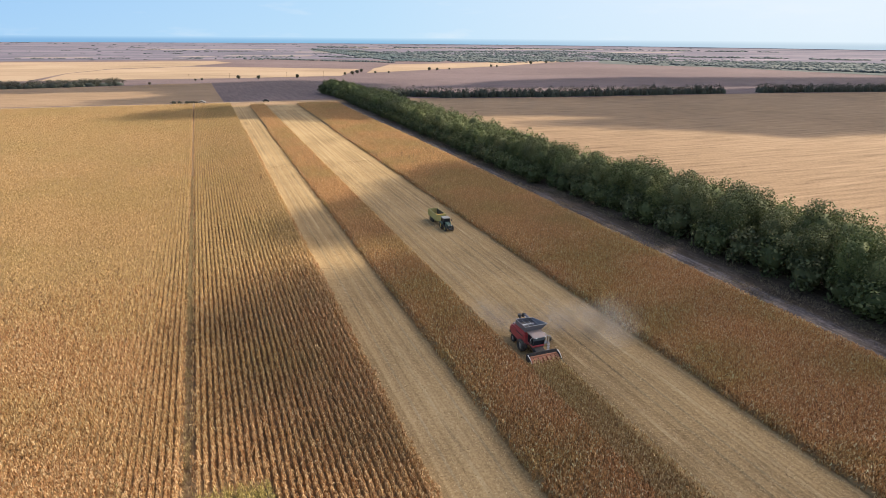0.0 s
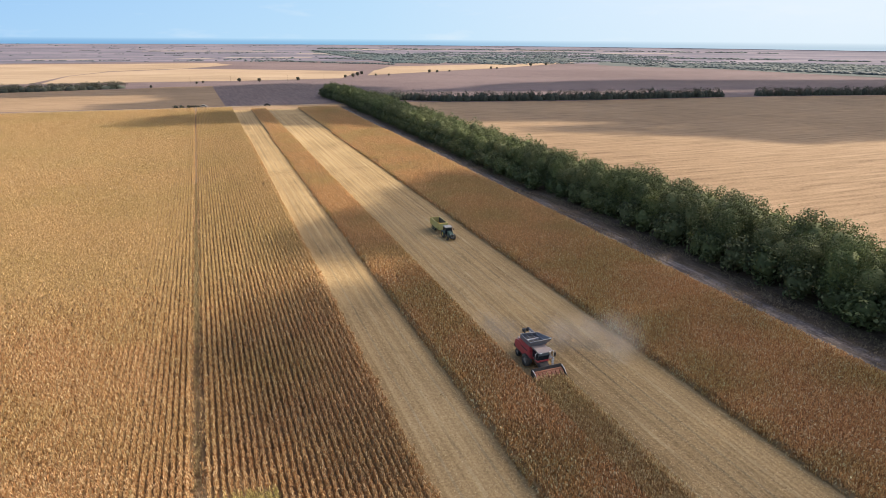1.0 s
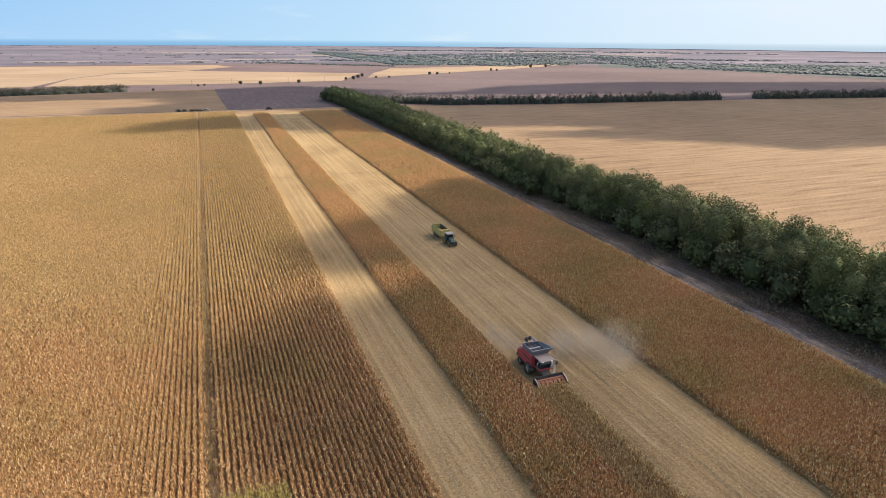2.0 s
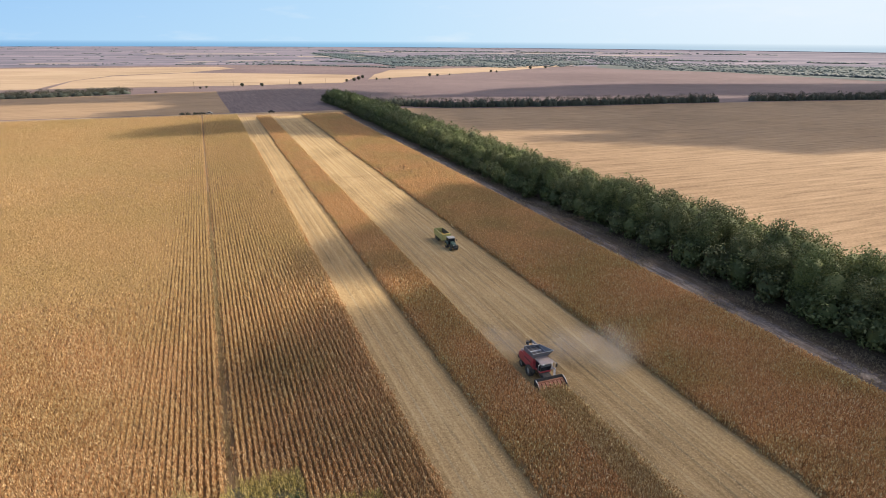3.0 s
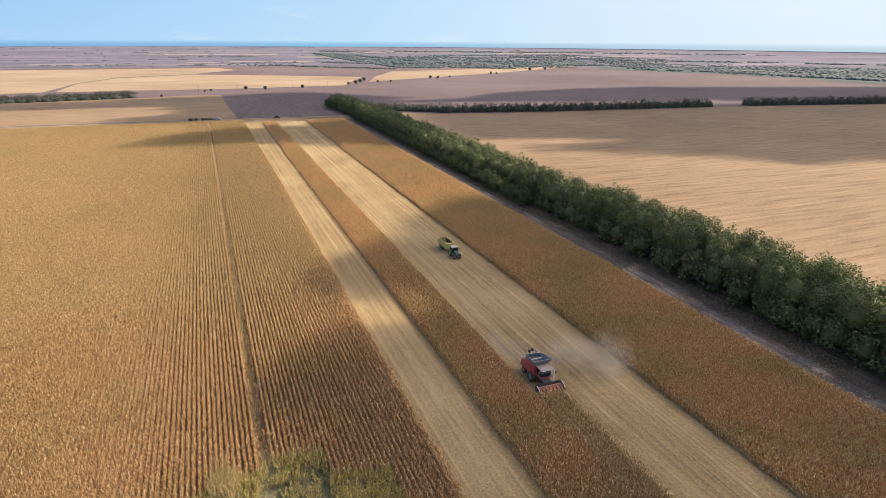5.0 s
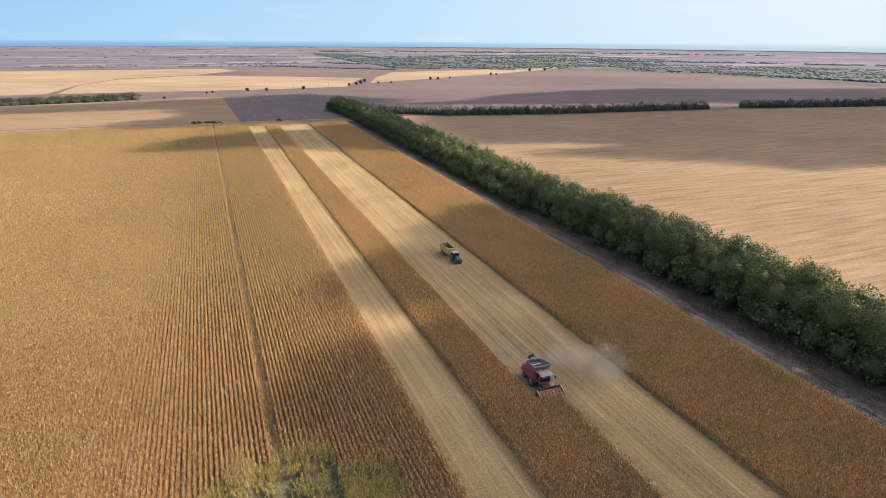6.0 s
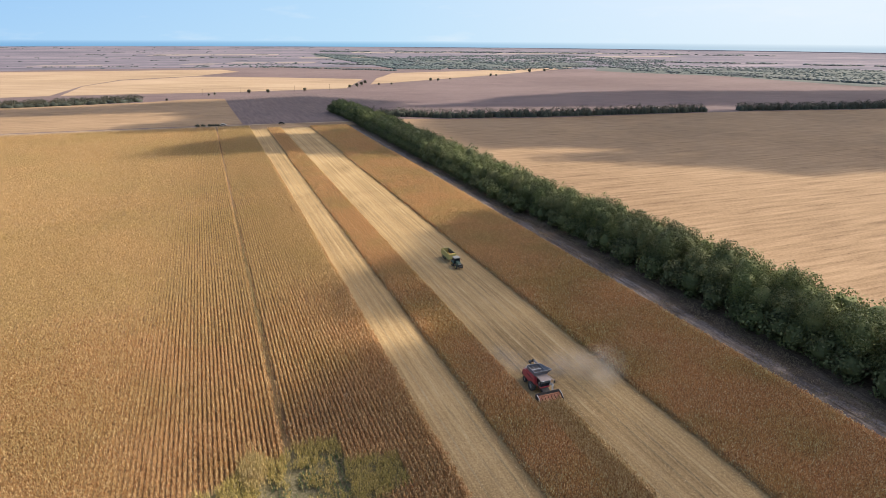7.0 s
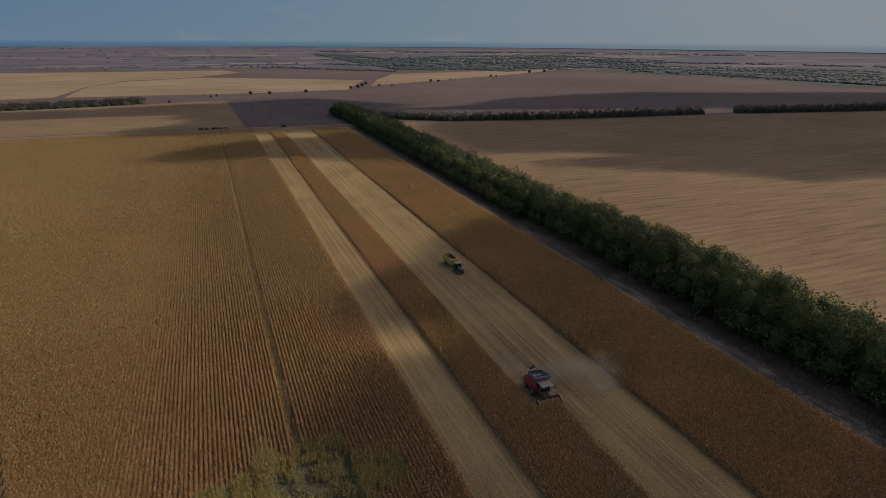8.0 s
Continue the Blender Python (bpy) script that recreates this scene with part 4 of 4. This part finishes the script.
    part("feeder_house", prism(B(), [(-0.6, 1.2), (-0.6, 1.85), (-3.2, 1.15), (-3.2, 0.45)], -0.75, 0.75, 0.05), BLACK, h, "dark dusty sloping feeder house")
    # header
    hd = part("header", prism(B(), [(-3.15, 0.3), (-3.15, 1.15), (-3.35, 1.2), (-3.45, 0.7), (-4.1, 0.5), (-4.1, 0.28)], -2.45, 2.45, 0.03), BLACK, h, "black maize header")
    part("header_auger", tube(B(), [(-2.35, -3.7, 0.75), (2.35, -3.7, 0.75)], 0.22, 12), ORANGE, hd, "red cross auger")
    part("header_top_rail", tube(B(), [(-2.45, -3.3, 1.25), (2.45, -3.3, 1.25)], 0.07, 8), BLACK, hd, "black top rail")
    for i in range(7):
        x = -2.1 + 0.7 * i
        bm = B()
        prism(bm, [(-3.9, 0.35), (-3.95, 0.85), (-4.3, 0.72), (-4.95, 0.2), (-4.9, 0.14)], x - 0.31, x + 0.31, 0.06)
        for v in bm.verts:
            k = min(1, max(0, (-3.95 - v.co.y) / 1.4))
            v.co.x = x + (v.co.x - x) * (1 - 0.75 * k * k)
        part("snout", bm, ORANGE, hd, "orange-red row divider snout")
    for x in (-2.47, 2.47):
        part("end_shield", prism(B(), [(-3.2, 0.25), (-3.2, 1.2), (-4.4, 0.95), (-5.3, 0.25)], x - 0.06, x + 0.06, 0.02), BLACK, hd)
        part("end_bar", tube(B(), [(x, -3.6, 1.3), (x, -4.4, 1.0), (x, -5.1, 0.3)], 0.055, 8), WHITE, hd, "white end divider bar")
    ws = [wheel(h, x, 0.0, 0.95, 0.72, CREAM, x) for x in (-1.55, 1.55)] + [wheel(h, x, 3.1, 0.62, 0.45, CREAM, x) for x in (-1.25, 1.25)]
    part("front_axle", tube(B(), [(-1.4, 0, 0.95), (1.4, 0, 0.95)], 0.16), BLACK, h)
    part("rear_axle", tube(B(), [(-1.2, 3.1, 0.62), (1.2, 3.1, 0.62)], 0.12), BLACK, h)
    return h, ws


def tractor():
    t = thing("tractor", "dark green farm tractor with a pale cab roof towing a trailer", "tractor")
    B = bmesh.new
    part("bonnet", prism(B(), [(-0.4, 0.95), (-0.4, 1.95), (-2.3, 1.75), (-2.55, 1.45), (-2.5, 0.95)], -0.48, 0.48, 0.08), TEAL, t)
    part("grille", box(B(), -0.36, 0.36, -2.62, -2.5, 0.95, 1.5, 0.03), BLACK, t)
    part("chassis", box(B(), -0.35, 0.35, -2.3, 1.5, 0.6, 1.0, 0.05), BLACK, t)
    part("front_weight", box(B(), -0.45, 0.45, -3.05, -2.6, 0.55, 0.95, 0.06), BLACK, t)
    part("cab_glass", prism(B(), [(-0.35, 1.2), (-0.5, 2.75), (1.15, 2.75), (1.25, 1.6), (0.9, 1.2)], -0.78, 0.78, 0.05), GLASS, t, "dark tinted cab windows")
    part("cab_roof", box(B(), -0.9, 0.9, -0.65, 1.25, 2.75, 2.95, 0.08), CREAM, t, "pale cab roof")
    for x in (-0.8, 0.8):
        part("cab_pillar", tube(B(), [(x, -0.38, 1.2), (x, -0.52, 2.78)], 0.045, 6), BLACK, t)
        part("cab_pillar", tube(B(), [(x, 1.25, 1.5), (x, 1.15, 2.78)], 0.05, 6), BLACK, t)
        part("mudguard", prism(B(), [(-0.1, 1.3), (0.2, 1.75), (1.3, 1.75), (1.7, 1.2), (1.55, 1.2), (1.2, 1.62), (0.3, 1.62), (0.0, 1.25)], x * 1.15 - 0.32, x * 1.15 + 0.32, 0.02), TEAL, t)
        part("headlight", box(B(), x * 0.4 - 0.1, x * 0.4 + 0.1, -2.6, -2.52, 1.5, 1.62, 0.02), LAMP, t)
        s = math.copysign(1, x)
        part("mirror", box(B(), x + s * 0.35 - 0.1, x + s * 0.35 + 0.1, -0.75, -0.68, 2.1, 2.5, 0.02), BLACK, t)
        part("mirror_arm", tube(B(), [(x, -0.5, 2.6), (x + s * 0.35, -0.7, 2.55)], 0.025, 6), BLACK, t)
        part("step", box(B(), x - 0.18, x + 0.18, -0.5, -0.1, 0.5, 0.6, 0.02), BLACK, t)
    part("exhaust", tube(B(), [(-0.5, -0.5, 1.6), (-0.55, -0.55, 2.7)], 0.06), BLACK, t)
    part("drawbar", tube(B(), [(0, 1.4, 0.6), (0, 3.3, 0.75)], 0.07), BLACK, t)
    ws = [wheel(t, x, 0.75, 0.88, 0.6, RIM_YELLOW, x) for x in (-0.95, 0.95)] + [wheel(t, x, -1.75, 0.65, 0.45, RIM_YELLOW, x) for x in (-0.9, 0.9)]
    return t, ws


def trailer():
    t = thing("grain_trailer", "yellow-green tipping grain trailer with a dark open hold", "trailer")
    B = bmesh.new
    L0, L1, W, Z0, Z1 = 0.0, 6.3, 1.2, 1.15, 2.75
    part("floor", box(B(), -W, W, L0, L1, Z0 - 0.12, Z0, 0.02), TRAILER_IN, t, "dark trailer floor")
    for x in (-W, W):
        s = math.copysign(1, x)
        part("side_wall", box(B(), x - 0.04, x + 0.04, L0, L1, Z0, Z1, 0.02), TRAILER, t, "yellow-green steel side wall")
        for k in range(8):
            y = L0 + 0.15 + k * (L1 - 0.3) / 7
            part("side_rib", box(B(), min(x + s * 0.045, x + s * 0.11), max(x + s * 0.045, x + s * 0.11), y - 0.05, y + 0.05, Z0, Z1, 0.01), TRAILER, t)
        part("top_rail", box(B(), x - 0.07, x + 0.07, L0, L1, Z1, Z1 + 0.09, 0.02), TRAILER, t)
        # thin sheet that makes the inside walls darker than the outside
        part("inner_face", box(B(), x - s * 0.05 - 0.005, x - s * 0.05 + 0.005, L0 + 0.08, L1 - 0.08, Z0 + 0.02, Z1 - 0.02, 0), TRAILER_IN, t, "dark inside wall")
    for y in (L0, L1):
        part("end_wall", box(B(), -W + 0.045, W - 0.045, y - 0.04, y + 0.04, Z0, Z1, 0.01), TRAILER, t)
    bm = B()
    g = 14
    vs = [[bm.verts.new((-1.13 + 2.26 * i / g, 0.06 + 6.18 * j / 24, Z0 + 0.25 + 1.42 * min(1, max(0, 1.35 - j / 8)) + 0.12 * noise.noise((i * 0.5, j * 0.5, 2)) - 0.15 * abs(i / g - 0.5))) for i in range(g + 1)] for j in range(25)]
    for j in range(24):
        for i in range(g):
            bm.faces.new((vs[j][i], vs[j][i + 1], vs[j + 1][i + 1], vs[j + 1][i]))
    part("grain_load", bm, GRAIN, t, "yellow maize grain heaped at one end", True)
    part("frame", box(B(), -0.45, 0.45, L0 - 0.2, L1 - 0.2, 0.85, 1.12, 0.03), BLACK, t)
    part("drawbar", tube(B(), [(0.4, 0.0, 0.95), (0, -1.6, 0.75)], 0.06), BLACK, t)
    part("drawbar", tube(B(), [(-0.4, 0.0, 0.95), (0, -1.6, 0.75)], 0.06), BLACK, t)
    ws = [wheel(t, x, y, 0.55, 0.45, TRAILER, x) for y in (3.6, 4.9) for x in (-0.98, 0.98)]
    for y in (3.6, 4.9):
        part("axle", tube(B(), [(-0.9, y, 0.55), (0.9, y, 0.55)], 0.07), BLACK, t)
    return t, ws


HARVESTER_X, HARVESTER_Y, HARVESTER_SPEED = 45.5, 73.0, 1.98
combine, combine_wheels = harvester()
combine.scale = (0.93, 0.93, 0.93)
pull, pull_wheels = tractor()
pull.scale = (0.93, 0.93, 0.93)
hold, hold_wheels = trailer()
hold.scale = (0.93, 0.93, 0.93)
RIDES = [(0, combine, HARVESTER_X, HARVESTER_Y, HARVESTER_SPEED, combine_wheels),
         (0, pull, 55.0, 129.5, 1.2, pull_wheels),
         (0, hold, 55.0, 132.5, 1.2, hold_wheels)]


# ---------------------------------------------------------------- dust behind the harvester
def dust():
    m = bpy.data.materials.new("dust")
    m.use_nodes = True
    n = m.node_tree
    n.nodes.remove(n.nodes["Principled BSDF"])
    uv = n.nodes.new("ShaderNodeAttribute")
    uv.attribute_name = "puff"
    ln = n.nodes.new("ShaderNodeVectorMath")
    ln.operation = 'LENGTH'
    n.links.new(uv.outputs["Vector"], ln.inputs[0])
    fall = n.nodes.new("ShaderNodeMapRange")
    fall.interpolation_type = 'SMOOTHSTEP'
    for i, v in enumerate((0.0, 1.0, 1.0, 0.0)):
        fall.inputs[1 + i].default_value = v
    n.links.new(ln.outputs["Value"], fall.inputs[0])
    co = n.nodes.new("ShaderNodeTexCoord")
    nz = n.nodes.new("ShaderNodeTexNoise")
    nz.inputs["Scale"].default_value, nz.inputs["Detail"].default_value = 0.35, 2
    n.links.new(co.outputs["Object"], nz.inputs["Vector"])
    mu = n.nodes.new("ShaderNodeMath")
    mu.operation = 'MULTIPLY'
    n.links.new(fall.outputs[0], mu.inputs[0])
    n.links.new(nz.outputs["Fac"], mu.inputs[1])
    th = n.nodes.new("ShaderNodeMath")
    th.operation, th.inputs[1].default_value = 'MULTIPLY', 0.38
    n.links.new(mu.outputs[0], th.inputs[0])
    df, tr, mx = n.nodes.new("ShaderNodeBsdfDiffuse"), n.nodes.new("ShaderNodeBsdfTransparent"), n.nodes.new("ShaderNodeMixShader")
    df.inputs[0].default_value = (0.80, 0.68, 0.54, 1)
    n.links.new(th.outputs[0], mx.inputs[0])
    n.links.new(tr.outputs[0], mx.inputs[1])
    tl, both = n.nodes.new("ShaderNodeBsdfTranslucent"), n.nodes.new("ShaderNodeMixShader")
    tl.inputs[0].default_value = df.inputs[0].default_value
    n.links.new(df.outputs[0], both.inputs[1])
    n.links.new(tl.outputs[0], both.inputs[2])
    n.links.new(both.outputs[0], mx.inputs[2])
    n.links.new(mx.outputs[0], n.nodes["Material Output"].inputs[0])
    rng = random.Random(3)
    verts, faces, puff = [], [], []
    puffs = [(3.5, 0.0, 1.3, 2.8), (5.0, 1.5, 1.6, 3.4), (7.0, 0.0, 1.6, 4.0), (9.0, 1.6, 1.6, 4.4), (9.5, -2.0, 1.4, 4.4), (12.0, -1.0, 1.4, 5.0), (13.0, -4.0, 1.2, 4.5), (15.0, 0.0, 1.3, 5.0),
             (6.0, 3.6, 1.6, 3.6), (-1.6, 6.5, 1.1, 2.4), (-2.0, 9.5, 1.1, 2.8), (-2.0, 13.0, 1.0, 3.0), (0.5, 10.0, 1.0, 2.6), (0.2, 5.8, 1.2, 2.4), (10.5, -5.5, 1.0, 3.8)]
    for x, y, z, r in puffs:
        r *= 1.15
        if x > 1:
            y, z = y + 1.6, z + 0.7
        tilt = Euler((radians(rng.uniform(35, 65)), 0, radians(rng.uniform(-30, 10)))).to_matrix()
        base = len(verts)
        verts.append(tuple(Vector((x, y, z)) + tilt @ Vector((0, 0, 0.35 * r)))), puff.append((0, 0, 0))
        for ring in range(1, 5):
            for q in range(18):
                w, a = ring / 4, q * math.pi / 9
                p = Vector((x, y, z)) + tilt @ Vector((w * r * math.cos(a), w * r * 0.75 * math.sin(a), 0.35 * r * (1 - w * w)))
                verts.append((p.x, p.y, max(p.z, 0.15))), puff.append((w, 0, 0))
        for q in range(18):
            faces.append((base, base + 1 + q, base + 1 + (q + 1) % 18, base + 1 + (q + 1) % 18))
            for ring in range(3):
                i, j = base + 1 + ring * 18 + q, base + 1 + ring * 18 + (q + 1) % 18
                faces.append((i, i + 18, j + 18, j))
    faces = [t for f in faces for t in (((f[0], f[1], f[2]),) if f[2] == f[3] else ((f[0], f[1], f[2]), (f[0], f[2], f[3])))]
    ob = raw("dust", verts, faces, m)
    at = ob.data.attributes.new("puff", 'FLOAT_VECTOR', 'POINT')
    at.data.foreach_set("vector", np.array(puff, np.float32).ravel())
    return tagged(ob, "pale brown dust drifting behind the harvester", "dust", kind="stuff")


DUST = dust()


# ---------------------------------------------------------------- weedy hollow in the maize
def weeds():
    rng = np.random.default_rng(21)
    sheet("weed_ground", WEEDS, WEED_SOIL, 0.06, "weedy grey-green bare ground in the maize", "weedy ground")
    n = 13500
    x, y = rng.uniform(-15, 16.5, n), rng.uniform(20, 58, n)
    keep = inside(x, y, WEEDS)
    dens = np.array([noise.noise((a * 0.45, b * 0.2, 5.0)) + (0.45 if b > 52 or a > 8 or a < -4 else 0.0) for a, b in zip(x, y)])
    keep &= dens + rng.uniform(-0.3, 0.3, n) > 0.12
    p = np.stack([x[keep], y[keep], np.full(keep.sum(), 1.0)], 1)
    v1, f1 = leaves(rng, p, 7, 0.1, 0.9, 0.34, 0.07, 0.45, -0.25)
    v2, f2 = leaves(rng, p[::2], 5, 0.6, 1.5, 0.3, 0.07, 0.4, -0.3)
    tagged(raw("weeds", np.concatenate([v1, v2]), np.concatenate([f1, f2 + len(v1)]), WEED), "tall yellow-green weeds gone to seed", "weeds", kind="stuff")
    green = 1500
    gx = np.round(rng.uniform(-6, 9, green) / 0.75) * 0.75 + rng.normal(0, 0.1, green)
    gy = rng.uniform(30, 54, green)
    p = np.stack([gx, gy, np.full(green, 1.1)], 1)[np.array([noise.noise((a * 0.5, b * 0.25, 2.0)) > -0.1 for a, b in zip(gx, gy)])]
    v, f = leaves(rng, p, 6, 0.05, 0.35, 0.28, 0.11, 0.25, -0.05)
    tagged(raw("green_weeds", v, f, GREEN_WEED), "low green weeds in rows on the bare ground", "weeds", kind="stuff")
    p = np.stack([rng.normal(-4.6, 0.9, 600), rng.normal(53.4, 1.7, 600), np.ones(600)], 1)
    v, f = leaves(rng, p, 8, 0.6, 1.7, 0.35, 0.08, 0.5, -0.4)
    tagged(raw("tall_weeds", v, f, STRAW_WEED), "tall straw-yellow weed clump at the maize edge", "weeds", kind="stuff")
    # grassy tramline
    y = np.concatenate([rng.uniform(98, 156, 2300), rng.uniform(58, 205, 700)])
    g = np.array([noise.noise((0.0, b * 0.05, 9.0)) for b in y]) > -0.5
    p = np.stack([rng.uniform(0.25, 1.0, 3000)[g], y[g], np.full(g.sum(), 1.3)], 1)
    v, f = leaves(rng, p, 6, 0.05, 0.6, 0.32, 0.08, 0.3, -0.1)
    tagged(raw("tramline_grass", v, f, TRAM_GRASS), "dry straw-coloured grass along the tramline", "grass", kind="stuff")
    y = rng.uniform(58, 405, 1500)
    p = np.stack([rng.choice([0.12, 1.18], 1500) + rng.normal(0, 0.06, 1500), y, np.full(1500, 1.0)], 1)
    v, f = leaves(rng, p, 5, 0.3, 1.1, 0.36, 0.1, 0.2, 0.3)
    tagged(raw("tramline_maize", v, f, CORN), "dry maize leaves hanging into the tramline", "maize", kind="stuff")
    # ragged edges of the maize along the harvested strips, and fallen plants beside them
    for label, edge, out, leaf in (("leaning dry maize at the edge of the tall field", 22.7, 1, CORN), ("leaning dry maize beside the narrow stubble", 33.0, -1, CORN_RED),
                                   ("leaning dry maize beside the broad stubble", 42.0, 1, CORN_RED), ("leaning rusty maize beside the broad stubble", 62.2, -1, CORN_RED), ("leaning rusty maize beside the verge", 88.1, 1, CORN_RED)):
        m = 4500 if edge > 80 else 1500
        y = rng.uniform(10, 300, m)
        reach = np.array([0.35 + 0.45 * noise.noise((edge, b * 0.16, 7.0)) + 0.35 * noise.noise((edge, b * 0.7, 8.0)) for b in y])
        x = edge + out * ((rng.uniform(0, 1, m) ** 1.5 * 1.2 - 0.2) * np.clip(reach + (0.3 if edge > 80 else 0), 0.0, 1.2) * (1.5 if edge > 80 else 1.0))
        keep = ~((edge == 42.0) & (y < 72))
        p = np.stack([x, y, np.full(m, 1.25)], 1)[keep]
        v, f = leaves(rng, p, 6, 0.1, 0.95, 0.4, 0.1, 0.15, 0.3)
        tagged(raw("maize_edge", v, f, leaf), label, "maize", kind="stuff")
    # rough tufts on the verge of the shelter belt
    n = 9000
    x, y = 87.8 + 11 * rng.uniform(0, 1, n) ** 0.8, rng.uniform(20, 260, n)
    g = np.array([noise.noise((a * 0.3, b * 0.06, 3.0)) for a, b in zip(x, y)]) + 0.02 * (x - 89) > 0.0
    g &= ~((x > 89.6) & (x < 95.5) & (rng.uniform(0, 1, n) < 0.45))
    p = np.stack([x[g], y[g], np.full(g.sum(), 1.2)], 1)
    v, f = leaves(rng, p, 5, 0.05, 0.35, 0.3, 0.09, 0.3, -0.1)
    tagged(raw("verge_grass", v, f, BROWN_GRASS), "withered brown grass on the shelter belt's verge", "grass", kind="stuff")


weeds()


def litter():
    """Straw and stalks on the harvested strips."""
    rng = np.random.default_rng(31)
    straw = leaf_mat("straw", [(0.0, (0.29, 0.19, 0.09)), (0.5, (0.44, 0.305, 0.15)), (1.0, (0.61, 0.455, 0.26))], (0.85, 0.85, 0.85), 0.05, 0.1)
    for label, x0, x1, n in (("pale straw litter on the narrow stubble strip", 22.4, 33.2, 22000), ("pale straw litter on the broad stubble strip", 42.8, 61.8, 38000)):
        y = 25 + 190 * rng.uniform(0, 1, n) ** 1.4
        x = x0 + (x1 - x0) * rng.uniform(0, 1, n)
        lane = np.sin(x * 2 * math.pi / 2.1) * 0.5 + 0.5
        keep = rng.uniform(0, 1, n) < 0.35 + 0.65 * lane
        keep &= ~((x < 47.3) & (x > 42) & (y < 70))
        p = np.stack([x[keep], y[keep], 0.7 + y[keep] / 150], 1)
        v, f = leaves(rng, p, 1, 0.08, 0.11, 0.34, 0.055, 0.02, 0.0)
        tagged(raw("straw_litter", v, f, straw), label, "straw", kind="stuff")


litter()


# ---------------------------------------------------------------- far off: bushes, machines, poles
def far_things():
    bush = tree("lone dark rounded tree between the far fields", 70, 8.0, 8.0, 500, 0.6, WOOD_LEAF, "lone field trees", 0.0)
    spots = [(50, 811, 1.0), (73, 803, 1.0), (122, 817, 1.05), (-43, 712, 0.6), (1, 784, 0.55), (8, 796, 0.6), (198, 881, 0.9), (212, 895, 1.1), (226, 925, 1.2), (243, 968, 1.2), (369, 1002, 1.2), (384, 1004, 1.0),
             (421, 1040, 0.7), (546, 1129, 1.2), (560, 1132, 0.9), (705, 1255, 1.7), (757, 1276, 1.5), (253, 921, 0.8), (275, 925, 0.7)]
    for i, (x, y, s) in enumerate(spots):
        s *= 0.66
        m = pose(x, y, height(y), 0, 0, i * 47) @ Matrix.Diagonal((s, s, s, 1))
        o = bush if i == 0 else copy_thing(bush, m)
        o.matrix_basis = m
    pole = thing("utility_pole", "thin grey wooden utility pole far off", "utility pole", group="utility poles")
    bm = bmesh.new()
    limb(bm, (0, 0, -0.5), (0, 0, 7.5), 0.12, 0.08)
    part("mast", bm, BARK, pole)
    bm = bmesh.new()
    box(bm, -0.8, 0.8, -0.05, 0.05, 6.8, 6.95, 0)
    part("crossarm", bm, BARK, pole)
    for i, (x, y) in enumerate([(40, 815), (-6, 800), (160, 840), (205, 860), (110, 825)]):
        m = pose(x, y, height(y))
        (pole if i == 0 else copy_thing(pole, m)).matrix_basis = m
    for name, label, x, y, body in (("pickup_truck", "small pale pickup parked on the dirt track", 5.5, 433.5, CREAM), ("car", "small dark car parked by the ploughed field", 45.3, 430.5, BLACK)):
        c = thing(name, label, "vehicle", pose(x, y, 0.12, 0, 0, 80))
        part("body", prism(bmesh.new(), [(-2.2, 0.4), (-2.2, 1.0), (-1.2, 1.1), (-0.7, 1.75), (0.9, 1.75), (1.4, 1.1), (2.2, 1.0), (2.2, 0.4)], -0.9, 0.9, 0.06), body, c)
        part("cab_glass", prism(bmesh.new(), [(-1.15, 1.12), (-0.72, 1.66), (0.85, 1.66), (1.3, 1.12)], -0.92, 0.92, 0.02), GLASS, c)
        for wx in (-0.85, 0.85):
            for wy in (-1.4, 1.4):
                bm = bmesh.new()
                bmesh.ops.create_cone(bm, segments=14, radius1=0.36, radius2=0.36, depth=0.25, cap_ends=True, matrix=Matrix.Translation((wx, wy, 0.36)) @ Matrix.Rotation(math.pi / 2, 4, 'Y'))
                part("wheel", bm, RUBBER, c)


far_things()
far_wood("track_hedge", "low dark hedge beside the dirt track", [(-14, 435), (3, 434)], 3, 1.6, 2.0, 0.45, 66, 40)


# ---------------------------------------------------------------- what moves
def motions():
    for t0, ob, x, y0, speed, wheels in RIDES:
        walk(ob, [(t, pose(x, y0 - speed * t, 0.07)) for t in (0.0, 2.0, 4.0, 6.0, 8.0)])
        for w, radius in wheels:
            c = w.matrix_basis.translation.copy()
            n = 2 + int(8 * speed / radius / 1.2)
            walk(w, [(8.0 * i / (n - 1), pose(c.x, c.y, c.z, math.degrees(8.0 * i / (n - 1) * speed / radius))) for i in range(n)])
    for y, ob in SWATH:
        t = (HARVESTER_Y - 4.6 - y) / HARVESTER_SPEED
        if t < 0.1:
            walk(ob, [(0.0, pose(0, 0, -2.6)), (8.0, pose(0, 0, -2.6))])
        elif t < 7.5:
            walk(ob, [(0.0, pose(0, 0, 0)), (t, pose(0, 0, 0)), (t + 0.5, pose(0, 0, -2.6)), (8.0, pose(0, 0, -2.6))])
        else:
            walk(ob, [(0.0, pose(0, 0, 0)), (8.0, pose(0, 0, 0))])
    walk(DUST, [(t, pose(HARVESTER_X, HARVESTER_Y - HARVESTER_SPEED * t, 0)) for t in (0.0, 4.0, 8.0)])
    up = SUN_DIR * (CLOUD_H / SUN_DIR.z)
    for c in CLOUDS:
        walk(c, [(t, pose(up.x + DRIFT[0] * t, up.y + DRIFT[1] * t, up.z)) for t in (0.0, 4.0, 8.0)])


motions()
